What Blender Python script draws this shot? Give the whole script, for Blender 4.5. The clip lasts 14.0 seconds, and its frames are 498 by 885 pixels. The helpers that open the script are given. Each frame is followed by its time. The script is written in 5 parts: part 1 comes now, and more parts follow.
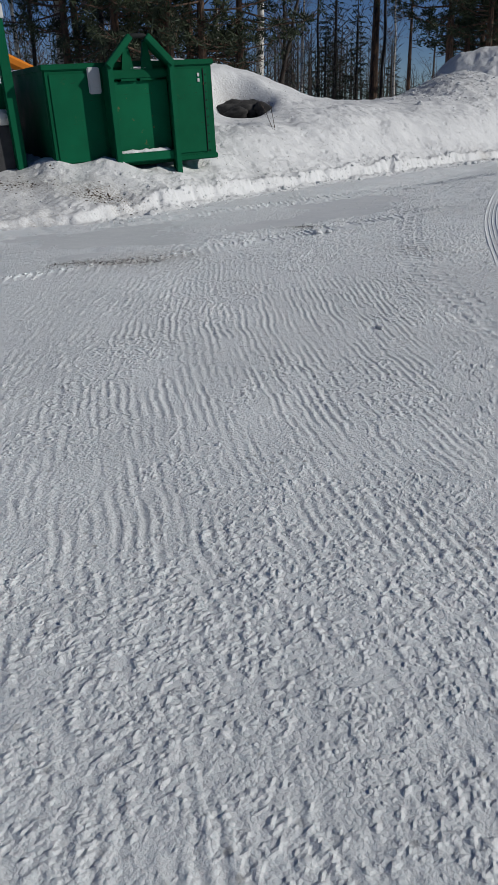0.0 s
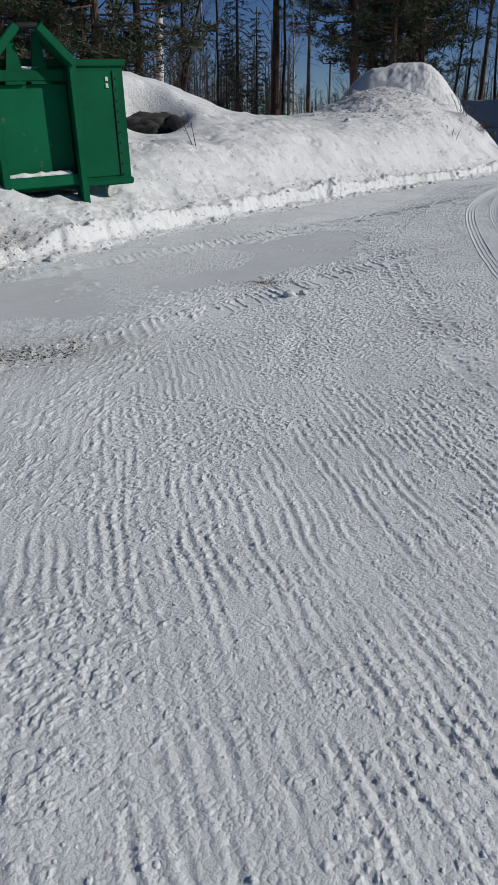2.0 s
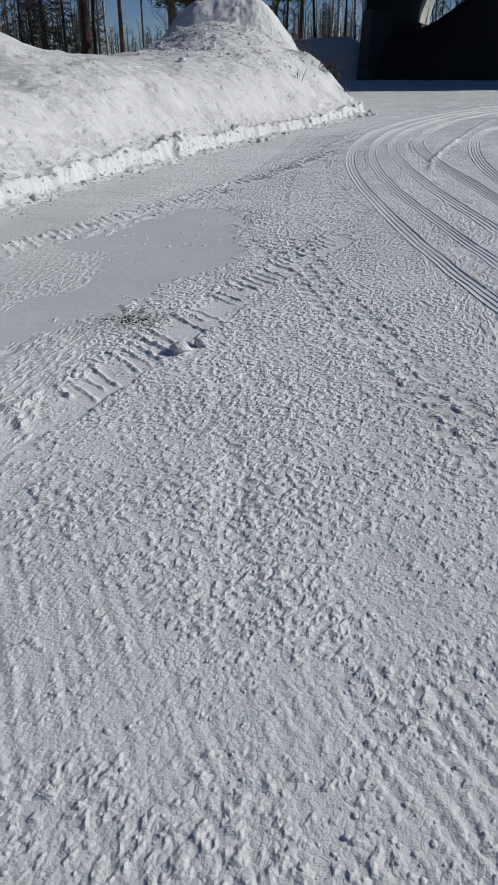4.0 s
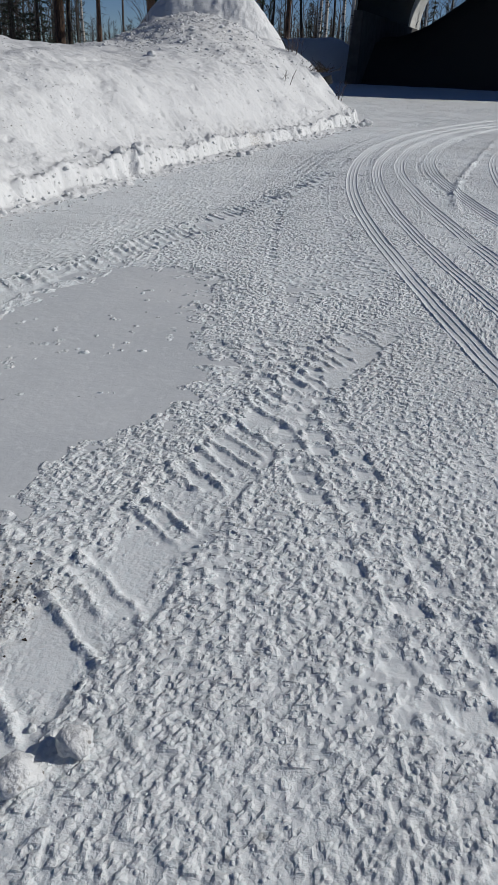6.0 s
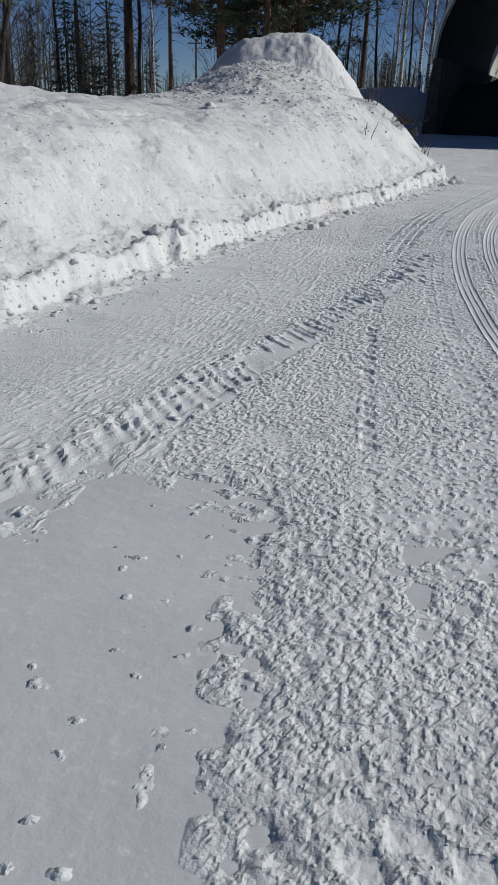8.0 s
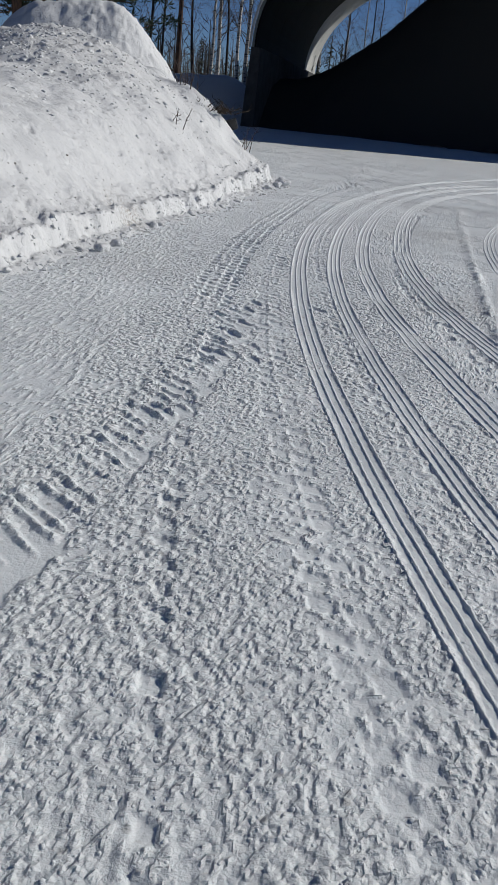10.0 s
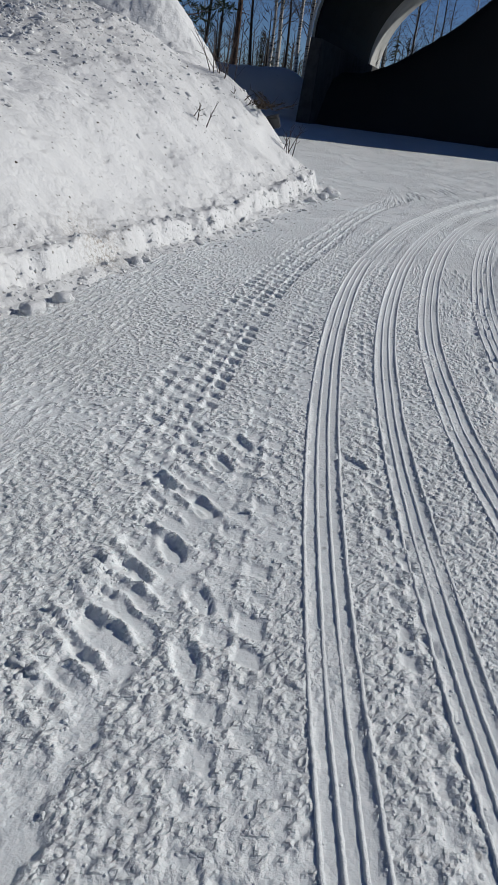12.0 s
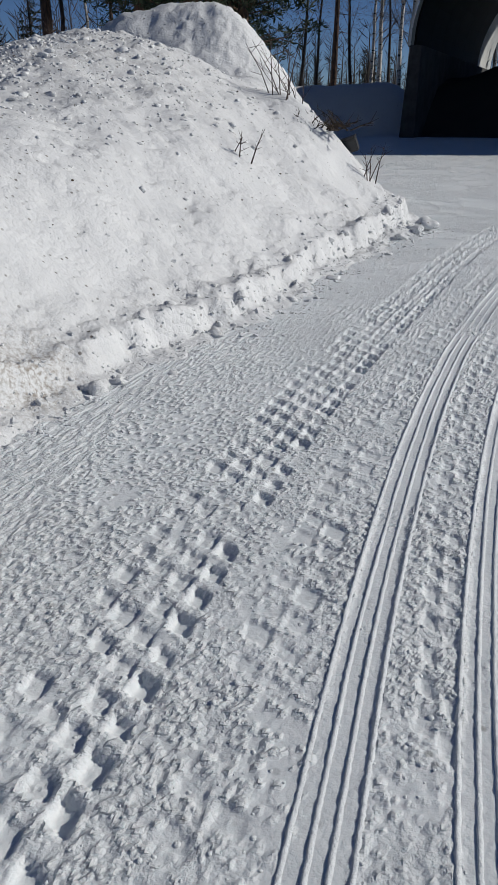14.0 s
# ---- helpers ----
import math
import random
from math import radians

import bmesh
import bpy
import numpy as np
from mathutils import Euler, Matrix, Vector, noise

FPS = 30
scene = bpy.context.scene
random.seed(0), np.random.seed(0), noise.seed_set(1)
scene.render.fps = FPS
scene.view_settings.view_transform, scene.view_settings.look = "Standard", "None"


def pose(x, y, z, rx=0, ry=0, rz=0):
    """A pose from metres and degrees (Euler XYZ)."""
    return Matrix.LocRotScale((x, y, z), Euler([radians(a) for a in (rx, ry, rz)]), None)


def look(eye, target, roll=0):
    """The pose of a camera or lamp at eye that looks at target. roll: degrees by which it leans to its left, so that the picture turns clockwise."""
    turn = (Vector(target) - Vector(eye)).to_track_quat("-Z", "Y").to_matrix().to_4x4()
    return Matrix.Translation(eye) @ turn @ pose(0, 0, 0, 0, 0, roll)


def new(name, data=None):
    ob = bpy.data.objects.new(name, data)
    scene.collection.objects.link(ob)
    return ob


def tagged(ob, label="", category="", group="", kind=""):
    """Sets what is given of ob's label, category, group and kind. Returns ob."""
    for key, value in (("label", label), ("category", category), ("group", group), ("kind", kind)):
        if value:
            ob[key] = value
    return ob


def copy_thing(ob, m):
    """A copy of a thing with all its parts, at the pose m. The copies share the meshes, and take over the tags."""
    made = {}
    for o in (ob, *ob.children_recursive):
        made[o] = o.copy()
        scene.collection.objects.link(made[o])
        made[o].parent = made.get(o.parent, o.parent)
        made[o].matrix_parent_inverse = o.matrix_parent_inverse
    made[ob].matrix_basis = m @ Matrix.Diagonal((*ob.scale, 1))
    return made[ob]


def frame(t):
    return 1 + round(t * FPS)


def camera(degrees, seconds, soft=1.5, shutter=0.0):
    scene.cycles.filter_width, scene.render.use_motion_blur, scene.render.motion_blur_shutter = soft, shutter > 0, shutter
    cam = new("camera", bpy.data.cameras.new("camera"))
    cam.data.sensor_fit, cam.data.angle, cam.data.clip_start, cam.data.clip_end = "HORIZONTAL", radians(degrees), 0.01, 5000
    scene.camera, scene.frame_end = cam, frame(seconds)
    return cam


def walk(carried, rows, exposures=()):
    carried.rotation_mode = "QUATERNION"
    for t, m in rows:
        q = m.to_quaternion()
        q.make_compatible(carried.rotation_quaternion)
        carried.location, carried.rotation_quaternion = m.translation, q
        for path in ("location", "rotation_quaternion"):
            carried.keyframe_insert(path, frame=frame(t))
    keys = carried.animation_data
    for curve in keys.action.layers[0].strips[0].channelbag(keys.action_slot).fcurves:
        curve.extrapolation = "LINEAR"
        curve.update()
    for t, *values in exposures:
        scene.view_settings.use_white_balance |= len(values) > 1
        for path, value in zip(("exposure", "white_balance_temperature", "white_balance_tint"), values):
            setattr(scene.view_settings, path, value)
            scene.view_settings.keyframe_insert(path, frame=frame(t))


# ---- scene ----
cam = camera(35.62, 14.0)
PATH = [
    (0.0, pose(2.450, -5.640, 1.401, 66.76, 1.12, 22.44)),
    (0.5, pose(2.038, -5.024, 1.369, 68.56, -1.93, 11.28)),
    (1.0, pose(1.651, -4.389, 1.397, 67.00, 0.38, 13.71)),
    (1.5, pose(1.318, -3.734, 1.383, 67.51, -2.79, 12.72)),
    (2.0, pose(0.965, -3.118, 1.415, 67.60, 0.16, 15.11)),
    (2.2, pose(0.801, -2.872, 1.416, 68.17, -1.11, 13.59)),
    (4.3, pose(0.032, 0.023, 1.392, 63.66, -1.20, 1.04)),
    (4.5, pose(-0.000, 0.317, 1.406, 64.84, -3.87, 0.61)),
    (5.0, pose(0.068, 1.040, 1.430, 65.87, -5.91, -3.13)),
    (5.5, pose(0.012, 1.726, 1.378, 64.01, -6.58, -3.16)),
    (6.0, pose(0.023, 2.371, 1.397, 63.84, -1.81, 1.51)),
    (6.5, pose(-0.149, 3.047, 1.378, 64.81, 0.10, 13.33)),
    (7.0, pose(-0.101, 3.801, 1.355, 64.13, -3.79, 4.56)),
    (7.2, pose(-0.126, 4.082, 1.384, 64.66, -1.99, 6.57)),
    (9.3, pose(-0.137, 7.140, 1.444, 67.82, 3.25, 0.55)),
    (9.5, pose(-0.095, 7.419, 1.393, 66.32, 4.65, -0.31)),
    (10.0, pose(0.082, 8.138, 1.390, 66.57, -5.11, -5.94)),
    (10.5, pose(0.270, 8.846, 1.389, 66.02, 2.26, 2.02)),
    (11.0, pose(0.411, 9.555, 1.403, 66.42, -3.02, -1.30)),
    (11.1, pose(0.452, 9.691, 1.401, 66.61, -4.05, -3.20)),
    (11.5, pose(0.533, 10.232, 1.398, 65.80, 1.90, 7.06)),
    (12.0, pose(0.660, 10.919, 1.406, 65.81, -6.28, -1.68)),
    (12.5, pose(0.863, 11.591, 1.393, 63.07, -1.28, -3.89)),
    (13.0, pose(0.966, 12.257, 1.397, 64.00, -2.07, -1.83)),
    (13.5, pose(1.190, 12.898, 1.453, 65.25, 1.29, 4.23)),
    (13.7, pose(1.227, 13.161, 1.375, 66.75, 4.78, 10.55)),
    (14.0, pose(1.307, 13.555, 1.411, 67.11, 0.42, 5.79)),
]
EXPOSURES = [(0.0, -0.66), (0.5, -0.57), (5.0, -0.54), (14.0, -0.56)]
walk(cam, PATH, EXPOSURES)

# ---------------------------------------------------------------- world and sun
SUN_AZ, SUN_EL = 79.0, 31.0          # degrees right of the y axis, above the horizon
world = bpy.data.worlds.new("winter_sky")
world.use_nodes = True
scene.world = world
wn = world.node_tree
sky = wn.nodes.new("ShaderNodeTexSky")
sky.sky_type = "NISHITA"
sky.sun_disc = False
sky.sun_elevation = radians(SUN_EL)
sky.sun_rotation = radians(SUN_AZ)
sky.altitude = 2500.0
sky.air_density, sky.dust_density, sky.ozone_density = 0.8, 0.0, 4.0
deep = wn.nodes.new("ShaderNodeHueSaturation")
deep.inputs["Hue"].default_value = 0.509
deep.inputs["Saturation"].default_value = 1.12
deep.inputs["Value"].default_value = 0.97
wn.links.new(sky.outputs["Color"], deep.inputs["Color"])
wn.links.new(deep.outputs["Color"], wn.nodes["Background"].inputs["Color"])
wn.nodes["Background"].inputs["Strength"].default_value = 0.07
sun_data = bpy.data.lights.new("sun", "SUN")
sun_data.energy, sun_data.angle, sun_data.color = 4.6, radians(0.53), (1.0, 0.970, 0.90)
sun = new("sun", sun_data)
a, e = radians(SUN_AZ), radians(SUN_EL)
sun.matrix_world = look((0, 0, 60), (-math.sin(a) * math.cos(e), -math.cos(a) * math.cos(e), 60 - math.sin(e)))


# ---------------------------------------------------------------- materials
def material(name, rough=0.6, metal=0.0):
    m = bpy.data.materials.new(name)
    m.use_nodes = True
    b = m.node_tree.nodes["Principled BSDF"]
    b.inputs["Roughness"].default_value = rough
    b.inputs["Metallic"].default_value = metal
    return m, m.node_tree, b


def node(nt, kind, **values):
    n = nt.nodes.new(kind)
    for key, value in values.items():
        n.inputs[key].default_value = value
    return n


def coords(nt, scale=1.0, objectwise=True):
    tc = nt.nodes.new("ShaderNodeTexCoord")
    mp = nt.nodes.new("ShaderNodeMapping")
    mp.inputs["Scale"].default_value = scale if isinstance(scale, tuple) else (scale,) * 3
    nt.links.new(tc.outputs["Object" if objectwise else "Generated"], mp.inputs["Vector"])
    return mp.outputs["Vector"]


def noise_tex(nt, vec, scale, detail=3.0, rough=0.55):
    n = nt.nodes.new("ShaderNodeTexNoise")
    n.inputs["Scale"].default_value = scale
    n.inputs["Detail"].default_value = detail
    n.inputs["Roughness"].default_value = rough
    nt.links.new(vec, n.inputs["Vector"])
    return n.outputs["Fac"]


def ramp(nt, fac, stops):
    r = nt.nodes.new("ShaderNodeValToRGB")
    els = r.color_ramp.elements
    while len(els) < len(stops):
        els.new(0.5)
    for el, (p, c) in zip(els, stops):
        el.position = p
        el.color = (*c, 1.0) if isinstance(c, tuple) else (c, c, c, 1.0)
    nt.links.new(fac, r.inputs["Fac"])
    return r.outputs["Color"]


def mix(nt, fac, a, b, blend="MIX"):
    m = nt.nodes.new("ShaderNodeMix")
    m.data_type, m.blend_type = "RGBA", blend
    for sock, v in ((m.inputs[0], fac), (m.inputs[6], a), (m.inputs[7], b)):
        if isinstance(v, (int, float)):
            sock.default_value = v
        elif isinstance(v, tuple):
            sock.default_value = (*v, 1.0)
        else:
            nt.links.new(v, sock)
    return m.outputs[2]


def math_node(nt, op, a, b=0.0):
    m = nt.nodes.new("ShaderNodeMath")
    m.operation = op
    for sock, v in ((m.inputs[0], a), (m.inputs[1], b)):
        if isinstance(v, (int, float)):
            sock.default_value = v
        else:
            nt.links.new(v, sock)
    return m.outputs[0]


def bump(nt, bsdf, height, strength, distance, before=None):
    b = nt.nodes.new("ShaderNodeBump")
    b.inputs["Strength"].default_value = strength
    b.inputs["Distance"].default_value = distance
    nt.links.new(height, b.inputs["Height"])
    if before:
        nt.links.new(before, b.inputs["Normal"])
    nt.links.new(b.outputs["Normal"], bsdf.inputs["Normal"])
    return b.outputs["Normal"]


def snow_material(name, tint, speck, clods, grain, relief, crusted=False, deep=0.0):
    """Snow: bright, slightly cool, with grains, icy patches, and grit where the mesh carries it."""
    m, nt, b = material(name, 0.55)
    b.inputs["Subsurface Weight"].default_value = deep   # light that wanders among the grains
    b.inputs["Subsurface Radius"].default_value = (0.9, 1.0, 1.0)
    b.inputs["Subsurface Scale"].default_value = 0.007
    v = coords(nt)
    large = noise_tex(nt, v, 1.1, 4)
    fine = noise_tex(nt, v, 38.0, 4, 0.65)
    col = mix(nt, ramp(nt, large, [(0.3, 0.0), (0.7, 1.0)]), tuple(c * 0.92 for c in tint), tint)
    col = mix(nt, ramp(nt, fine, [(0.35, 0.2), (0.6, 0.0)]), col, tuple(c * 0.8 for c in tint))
    at = nt.nodes.new("ShaderNodeAttribute")
    at.attribute_name = "grit"
    brown = noise_tex(nt, v, 34.0, 6, 0.8)
    patch = math_node(nt, "MULTIPLY", at.outputs["Fac"], ramp(nt, brown, [(0.46, 0.0), (0.60, 1.0)]))
    col = mix(nt, patch, col, (0.20, 0.155, 0.11))
    # scattered crumbs of bark, needles and sand
    vo = nt.nodes.new("ShaderNodeTexVoronoi")
    vo.inputs["Scale"].default_value = 12.0
    nt.links.new(v, vo.inputs["Vector"])
    dots = ramp(nt, vo.outputs["Distance"], [(0.09, 1.0), (0.17, 0.0)])
    thin = ramp(nt, noise_tex(nt, v, 2.3, 3), [(0.42, 0.0), (0.6, 1.0)])
    col = mix(nt, math_node(nt, "MULTIPLY", math_node(nt, "MULTIPLY", dots, thin), speck), col, (0.10, 0.085, 0.07))
    nt.links.new(col, b.inputs["Base Color"])
    nt.links.new(ramp(nt, large, [(0.3, 0.42), (0.7, 0.7)]), b.inputs["Roughness"])
    warp = nt.nodes.new("ShaderNodeTexNoise")
    warp.inputs["Scale"].default_value = clods * 1.3
    warp.inputs["Detail"].default_value = 3.0
    nt.links.new(v, warp.inputs["Vector"])
    shift = nt.nodes.new("ShaderNodeVectorMath")
    shift.operation = "MULTIPLY_ADD"
    shift.inputs[1].default_value = (0.4 / clods,) * 3
    nt.links.new(warp.outputs["Color"], shift.inputs[0])
    nt.links.new(v, shift.inputs[2])
    clod = nt.nodes.new("ShaderNodeTexVoronoi")
    clod.feature = "SMOOTH_F1"
    clod.inputs["Scale"].default_value = clods
    clod.inputs["Smoothness"].default_value = 0.35
    nt.links.new(shift.outputs["Vector"], clod.inputs["Vector"])
    lumps = math_node(nt, "SUBTRACT", 1.0, math_node(nt, "MULTIPLY", clod.outputs["Distance"], clod.outputs["Distance"]))
    lumps = math_node(nt, "MULTIPLY", lumps, ramp(nt, noise_tex(nt, v, clods * 0.12, 3), [(0.35, 0.35), (0.65, 1.0)]))
    h = math_node(nt, "ADD", math_node(nt, "MULTIPLY", lumps, relief), math_node(nt, "MULTIPLY", noise_tex(nt, v, clods * 2.6, 4, 0.62), grain))
    if crusted:                                          # pressed plates are smooth, crumbs on them rough, the unwalked snow rolls more
        crust = nt.nodes.new("ShaderNodeAttribute")
        crust.attribute_name = "crust"
        h = math_node(nt, "MULTIPLY", h, math_node(nt, "ADD", math_node(nt, "MULTIPLY", crust.outputs["Fac"], 0.88), 0.12))
        wild = math_node(nt, "MINIMUM", math_node(nt, "MAXIMUM", math_node(nt, "SUBTRACT", crust.outputs["Fac"], 0.80), 0.0), 0.4)
        h = math_node(nt, "ADD", h, math_node(nt, "MULTIPLY", math_node(nt, "MULTIPLY", noise_tex(nt, v, 22.0, 3, 0.6), wild), 0.06))
    bump(nt, b, h, 1.0, 1.0)
    return m


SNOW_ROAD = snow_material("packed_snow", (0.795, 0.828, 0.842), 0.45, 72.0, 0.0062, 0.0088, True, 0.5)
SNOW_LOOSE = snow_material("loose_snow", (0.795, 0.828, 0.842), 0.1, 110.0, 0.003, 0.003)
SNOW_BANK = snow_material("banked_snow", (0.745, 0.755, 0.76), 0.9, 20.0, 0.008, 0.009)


def ice_material():
    m, nt, b = material("grey_ice", 0.28)
    v = coords(nt)
    big = noise_tex(nt, v, 0.9, 4, 0.6)
    col = ramp(nt, big, [(0.3, (0.60, 0.625, 0.645)), (0.55, (0.66, 0.68, 0.695)), (0.75, (0.72, 0.735, 0.745))])
    frost = ramp(nt, noise_tex(nt, v, 23.0, 6, 0.7), [(0.56, 0.0), (0.68, 0.8)])
    col = mix(nt, frost, col, (0.78, 0.80, 0.82))
    nt.links.new(col, b.inputs["Base Color"])
    nt.links.new(ramp(nt, noise_tex(nt, v, 6.0, 4), [(0.3, 0.32), (0.7, 0.6)]), b.inputs["Roughness"])
    bump(nt, b, noise_tex(nt, v, 14.0, 6, 0.65), 0.4, 0.01)
    return m


ICE = ice_material()


def paint_material(name, colour, rust, rough=0.42):
    """Sheet steel paint with scratches, grime and rust spots."""
    m, nt, b = material(name, rough)
    v = coords(nt)
    cloud = noise_tex(nt, v, 2.2, 5, 0.6)
    col = mix(nt, ramp(nt, cloud, [(0.35, 0.0), (0.7, 1.0)]), tuple(c * 0.78 for c in colour), colour)
    streak = noise_tex(nt, coords(nt, (3.0, 3.0, 26.0)), 1.7, 4, 0.65)
    col = mix(nt, ramp(nt, streak, [(0.66, 0.0), (0.72, 0.75)]), col, (0.02, 0.025, 0.02))
    worn = math_node(nt, "MULTIPLY", ramp(nt, noise_tex(nt, v, 7.0, 6, 0.7), [(0.62, 0.0), (0.68, 1.0)]), rust)
    col = mix(nt, worn, col, (0.30, 0.11, 0.05))
    nt.links.new(col, b.inputs["Base Color"])
    nt.links.new(ramp(nt, cloud, [(0.3, rough - 0.08), (0.7, rough + 0.18)]), b.inputs["Roughness"])
    b.inputs["Specular IOR Level"].default_value = 0.08
    bump(nt, b, noise_tex(nt, v, 3.5, 3), 0.25, 0.01)
    return m


GREEN = paint_material("green_paint", (0.002, 0.095, 0.042), 0.0, 0.55)
GREEN_LIGHT = paint_material("faded_green_paint", (0.003, 0.110, 0.050), 0.04, 0.55)
WORN_GREEN = paint_material("worn_green_paint", (0.004, 0.125, 0.057), 0.4, 0.55)
DARK_STEEL = paint_material("dark_steel", (0.025, 0.028, 0.028), 0.3, 0.5)
GREY_PAINT = paint_material("pale_grey_plastic", (0.55, 0.57, 0.58), 0.0, 0.45)
ORANGE = paint_material("orange_paint", (0.75, 0.24, 0.03), 0.1, 0.4)


def two_tone(name, c1, c2, scale, rough, stretch=(1, 1, 1), lo=0.4, hi=0.6, relief=0.0, dist=0.02):
    m, nt, b = material(name, rough)
    v = coords(nt, stretch)
    n = noise_tex(nt, v, scale, 6, 0.65)
    col = ramp(nt, n, [(lo, c1), (hi, c2)])
    info = nt.nodes.new("ShaderNodeObjectInfo")
    col = mix(nt, math_node(nt, "MULTIPLY", info.outputs["Random"], 0.35), col, tuple(c * 0.5 for c in c1))
    nt.links.new(col, b.inputs["Base Color"])
    if relief:
        bump(nt, b, n, relief, dist)
    return m


PINE_BARK = two_tone("pine_bark", (0.045, 0.032, 0.026), (0.17, 0.095, 0.06), 5.0, 0.9, (2, 2, 0.5), relief=0.8, dist=0.05)
DARK_BARK = two_tone("dark_bark", (0.025, 0.021, 0.019), (0.06, 0.05, 0.043), 6.0, 0.9, (2, 2, 0.5), relief=0.8, dist=0.05)
BIRCH_BARK = two_tone("birch_bark", (0.05, 0.045, 0.04), (0.62, 0.60, 0.56), 3.0, 0.75, (0.7, 0.7, 3.0), 0.40, 0.47, 0.3, 0.02)
TWIG_BARK = two_tone("twig_bark", (0.06, 0.042, 0.036), (0.13, 0.095, 0.08), 4.0, 0.85)
HAZE_TWIG = two_tone("far_birch_twigs", (0.035, 0.027, 0.024), (0.07, 0.055, 0.05), 2.0, 0.9)
NEEDLE = two_tone("pine_needles", (0.014, 0.028, 0.013), (0.04, 0.058, 0.022), 1.4, 0.7)
SPRUCE = two_tone("spruce_needles", (0.012, 0.022, 0.012), (0.032, 0.045, 0.02), 1.6, 0.75)
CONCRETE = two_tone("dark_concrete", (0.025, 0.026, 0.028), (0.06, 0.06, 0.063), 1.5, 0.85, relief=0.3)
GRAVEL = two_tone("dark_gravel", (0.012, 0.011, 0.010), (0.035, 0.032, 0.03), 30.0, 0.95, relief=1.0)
# one lining in two tones: hall shade and far-end sunlight put into its colour
SHADED_LINING = two_tone("shaded_hall_lining", (0.005, 0.0052, 0.0055), (0.009, 0.0092, 0.0093), 0.8, 0.6)
SHADED_LINING.node_tree.nodes["Principled BSDF"].inputs["Specular IOR Level"].default_value = 0.05
SUNLIT_LINING = two_tone("sunlit_hall_lining", (0.5, 0.51, 0.5), (0.6, 0.61, 0.6), 0.8, 0.6)
OUTER = two_tone("green_grey_hall_cover", (0.12, 0.14, 0.13), (0.2, 0.22, 0.21), 0.5, 0.55)
ROCK = two_tone("dark_rock", (0.015, 0.015, 0.016), (0.055, 0.052, 0.05), 4.0, 0.9, relief=0.8)
DRY = two_tone("dry_brown_brush", (0.028, 0.02, 0.014), (0.08, 0.055, 0.034), 8.0, 0.9)
WOOD_POLE = two_tone("grey_pole_wood", (0.06, 0.05, 0.045), (0.14, 0.12, 0.10), 4.0, 0.9)
BLACK_PLASTIC = two_tone("black_plastic", (0.018, 0.018, 0.02), (0.035, 0.035, 0.037), 6.0, 0.5)
WHITE_PAINT = two_tone("white_paint", (0.62, 0.62, 0.6), (0.78, 0.78, 0.76), 6.0, 0.6)


# ---------------------------------------------------------------- mesh helpers
def lattice(ix, iy, seed):
    h = (ix * 374761393 + iy * 668265263 + seed * 974634777) & 0x7FFFFFFF
    h = ((h ^ (h >> 13)) * 1274126177) & 0x7FFFFFFF
    return ((h ^ (h >> 16)) & 0xFFFF) / 65535.0


def vnoise(x, y, seed=0):
    """Smooth value noise in -1 to 1 over arrays, one lattice cell per unit."""
    fx, fy = np.floor(x), np.floor(y)
    ix, iy = fx.astype(np.int64), fy.astype(np.int64)
    u, v = x - fx, y - fy
    u, v = u * u * u * (u * (u * 6 - 15) + 10), v * v * v * (v * (v * 6 - 15) + 10)
    a, b = lattice(ix, iy, seed), lattice(ix + 1, iy, seed)
    c, d = lattice(ix, iy + 1, seed), lattice(ix + 1, iy + 1, seed)
    return (a + (b - a) * u + (c - a) * v + (a - b - c + d) * u * v) * 2 - 1


def granules(x, y, seed=0):
    """Round grains, one per unit cell at a random place: height 0 to 1 and a random number of the grain."""
    fx, fy = np.floor(x), np.floor(y)
    best, who = np.full(x.shape, 9.0), np.zeros(x.shape)
    for dx in (-1, 0, 1):
        for dy in (-1, 0, 1):
            ix, iy = (fx + dx).astype(np.int64), (fy + dy).astype(np.int64)
            d = (ix + lattice(ix, iy, seed) - x) ** 2 + (iy + lattice(ix, iy, seed + 7) - y) ** 2
            r = lattice(ix, iy, seed + 13)
            near = d < best
            best, who = np.where(near, d, best), np.where(near, r, who)
    return np.maximum(0, 1 - best / 0.42) ** 0.7, who


def fbm(x, y, octaves, seed=0, gain=0.5):
    total, amp, norm = 0.0, 1.0, 0.0
    for k in range(octaves):
        total = total + amp * vnoise(x * 2.03 ** k + 7.3 * k, y * 2.03 ** k - 3.1 * k, seed + 17 * k)
        norm += amp
        amp *= gain
    return total / norm


def smooth(a, b, x):
    t = np.clip((x - a) / (b - a), 0, 1)
    return t * t * (3 - 2 * t)


def set_material(me, mat):
    me.materials.append(mat)


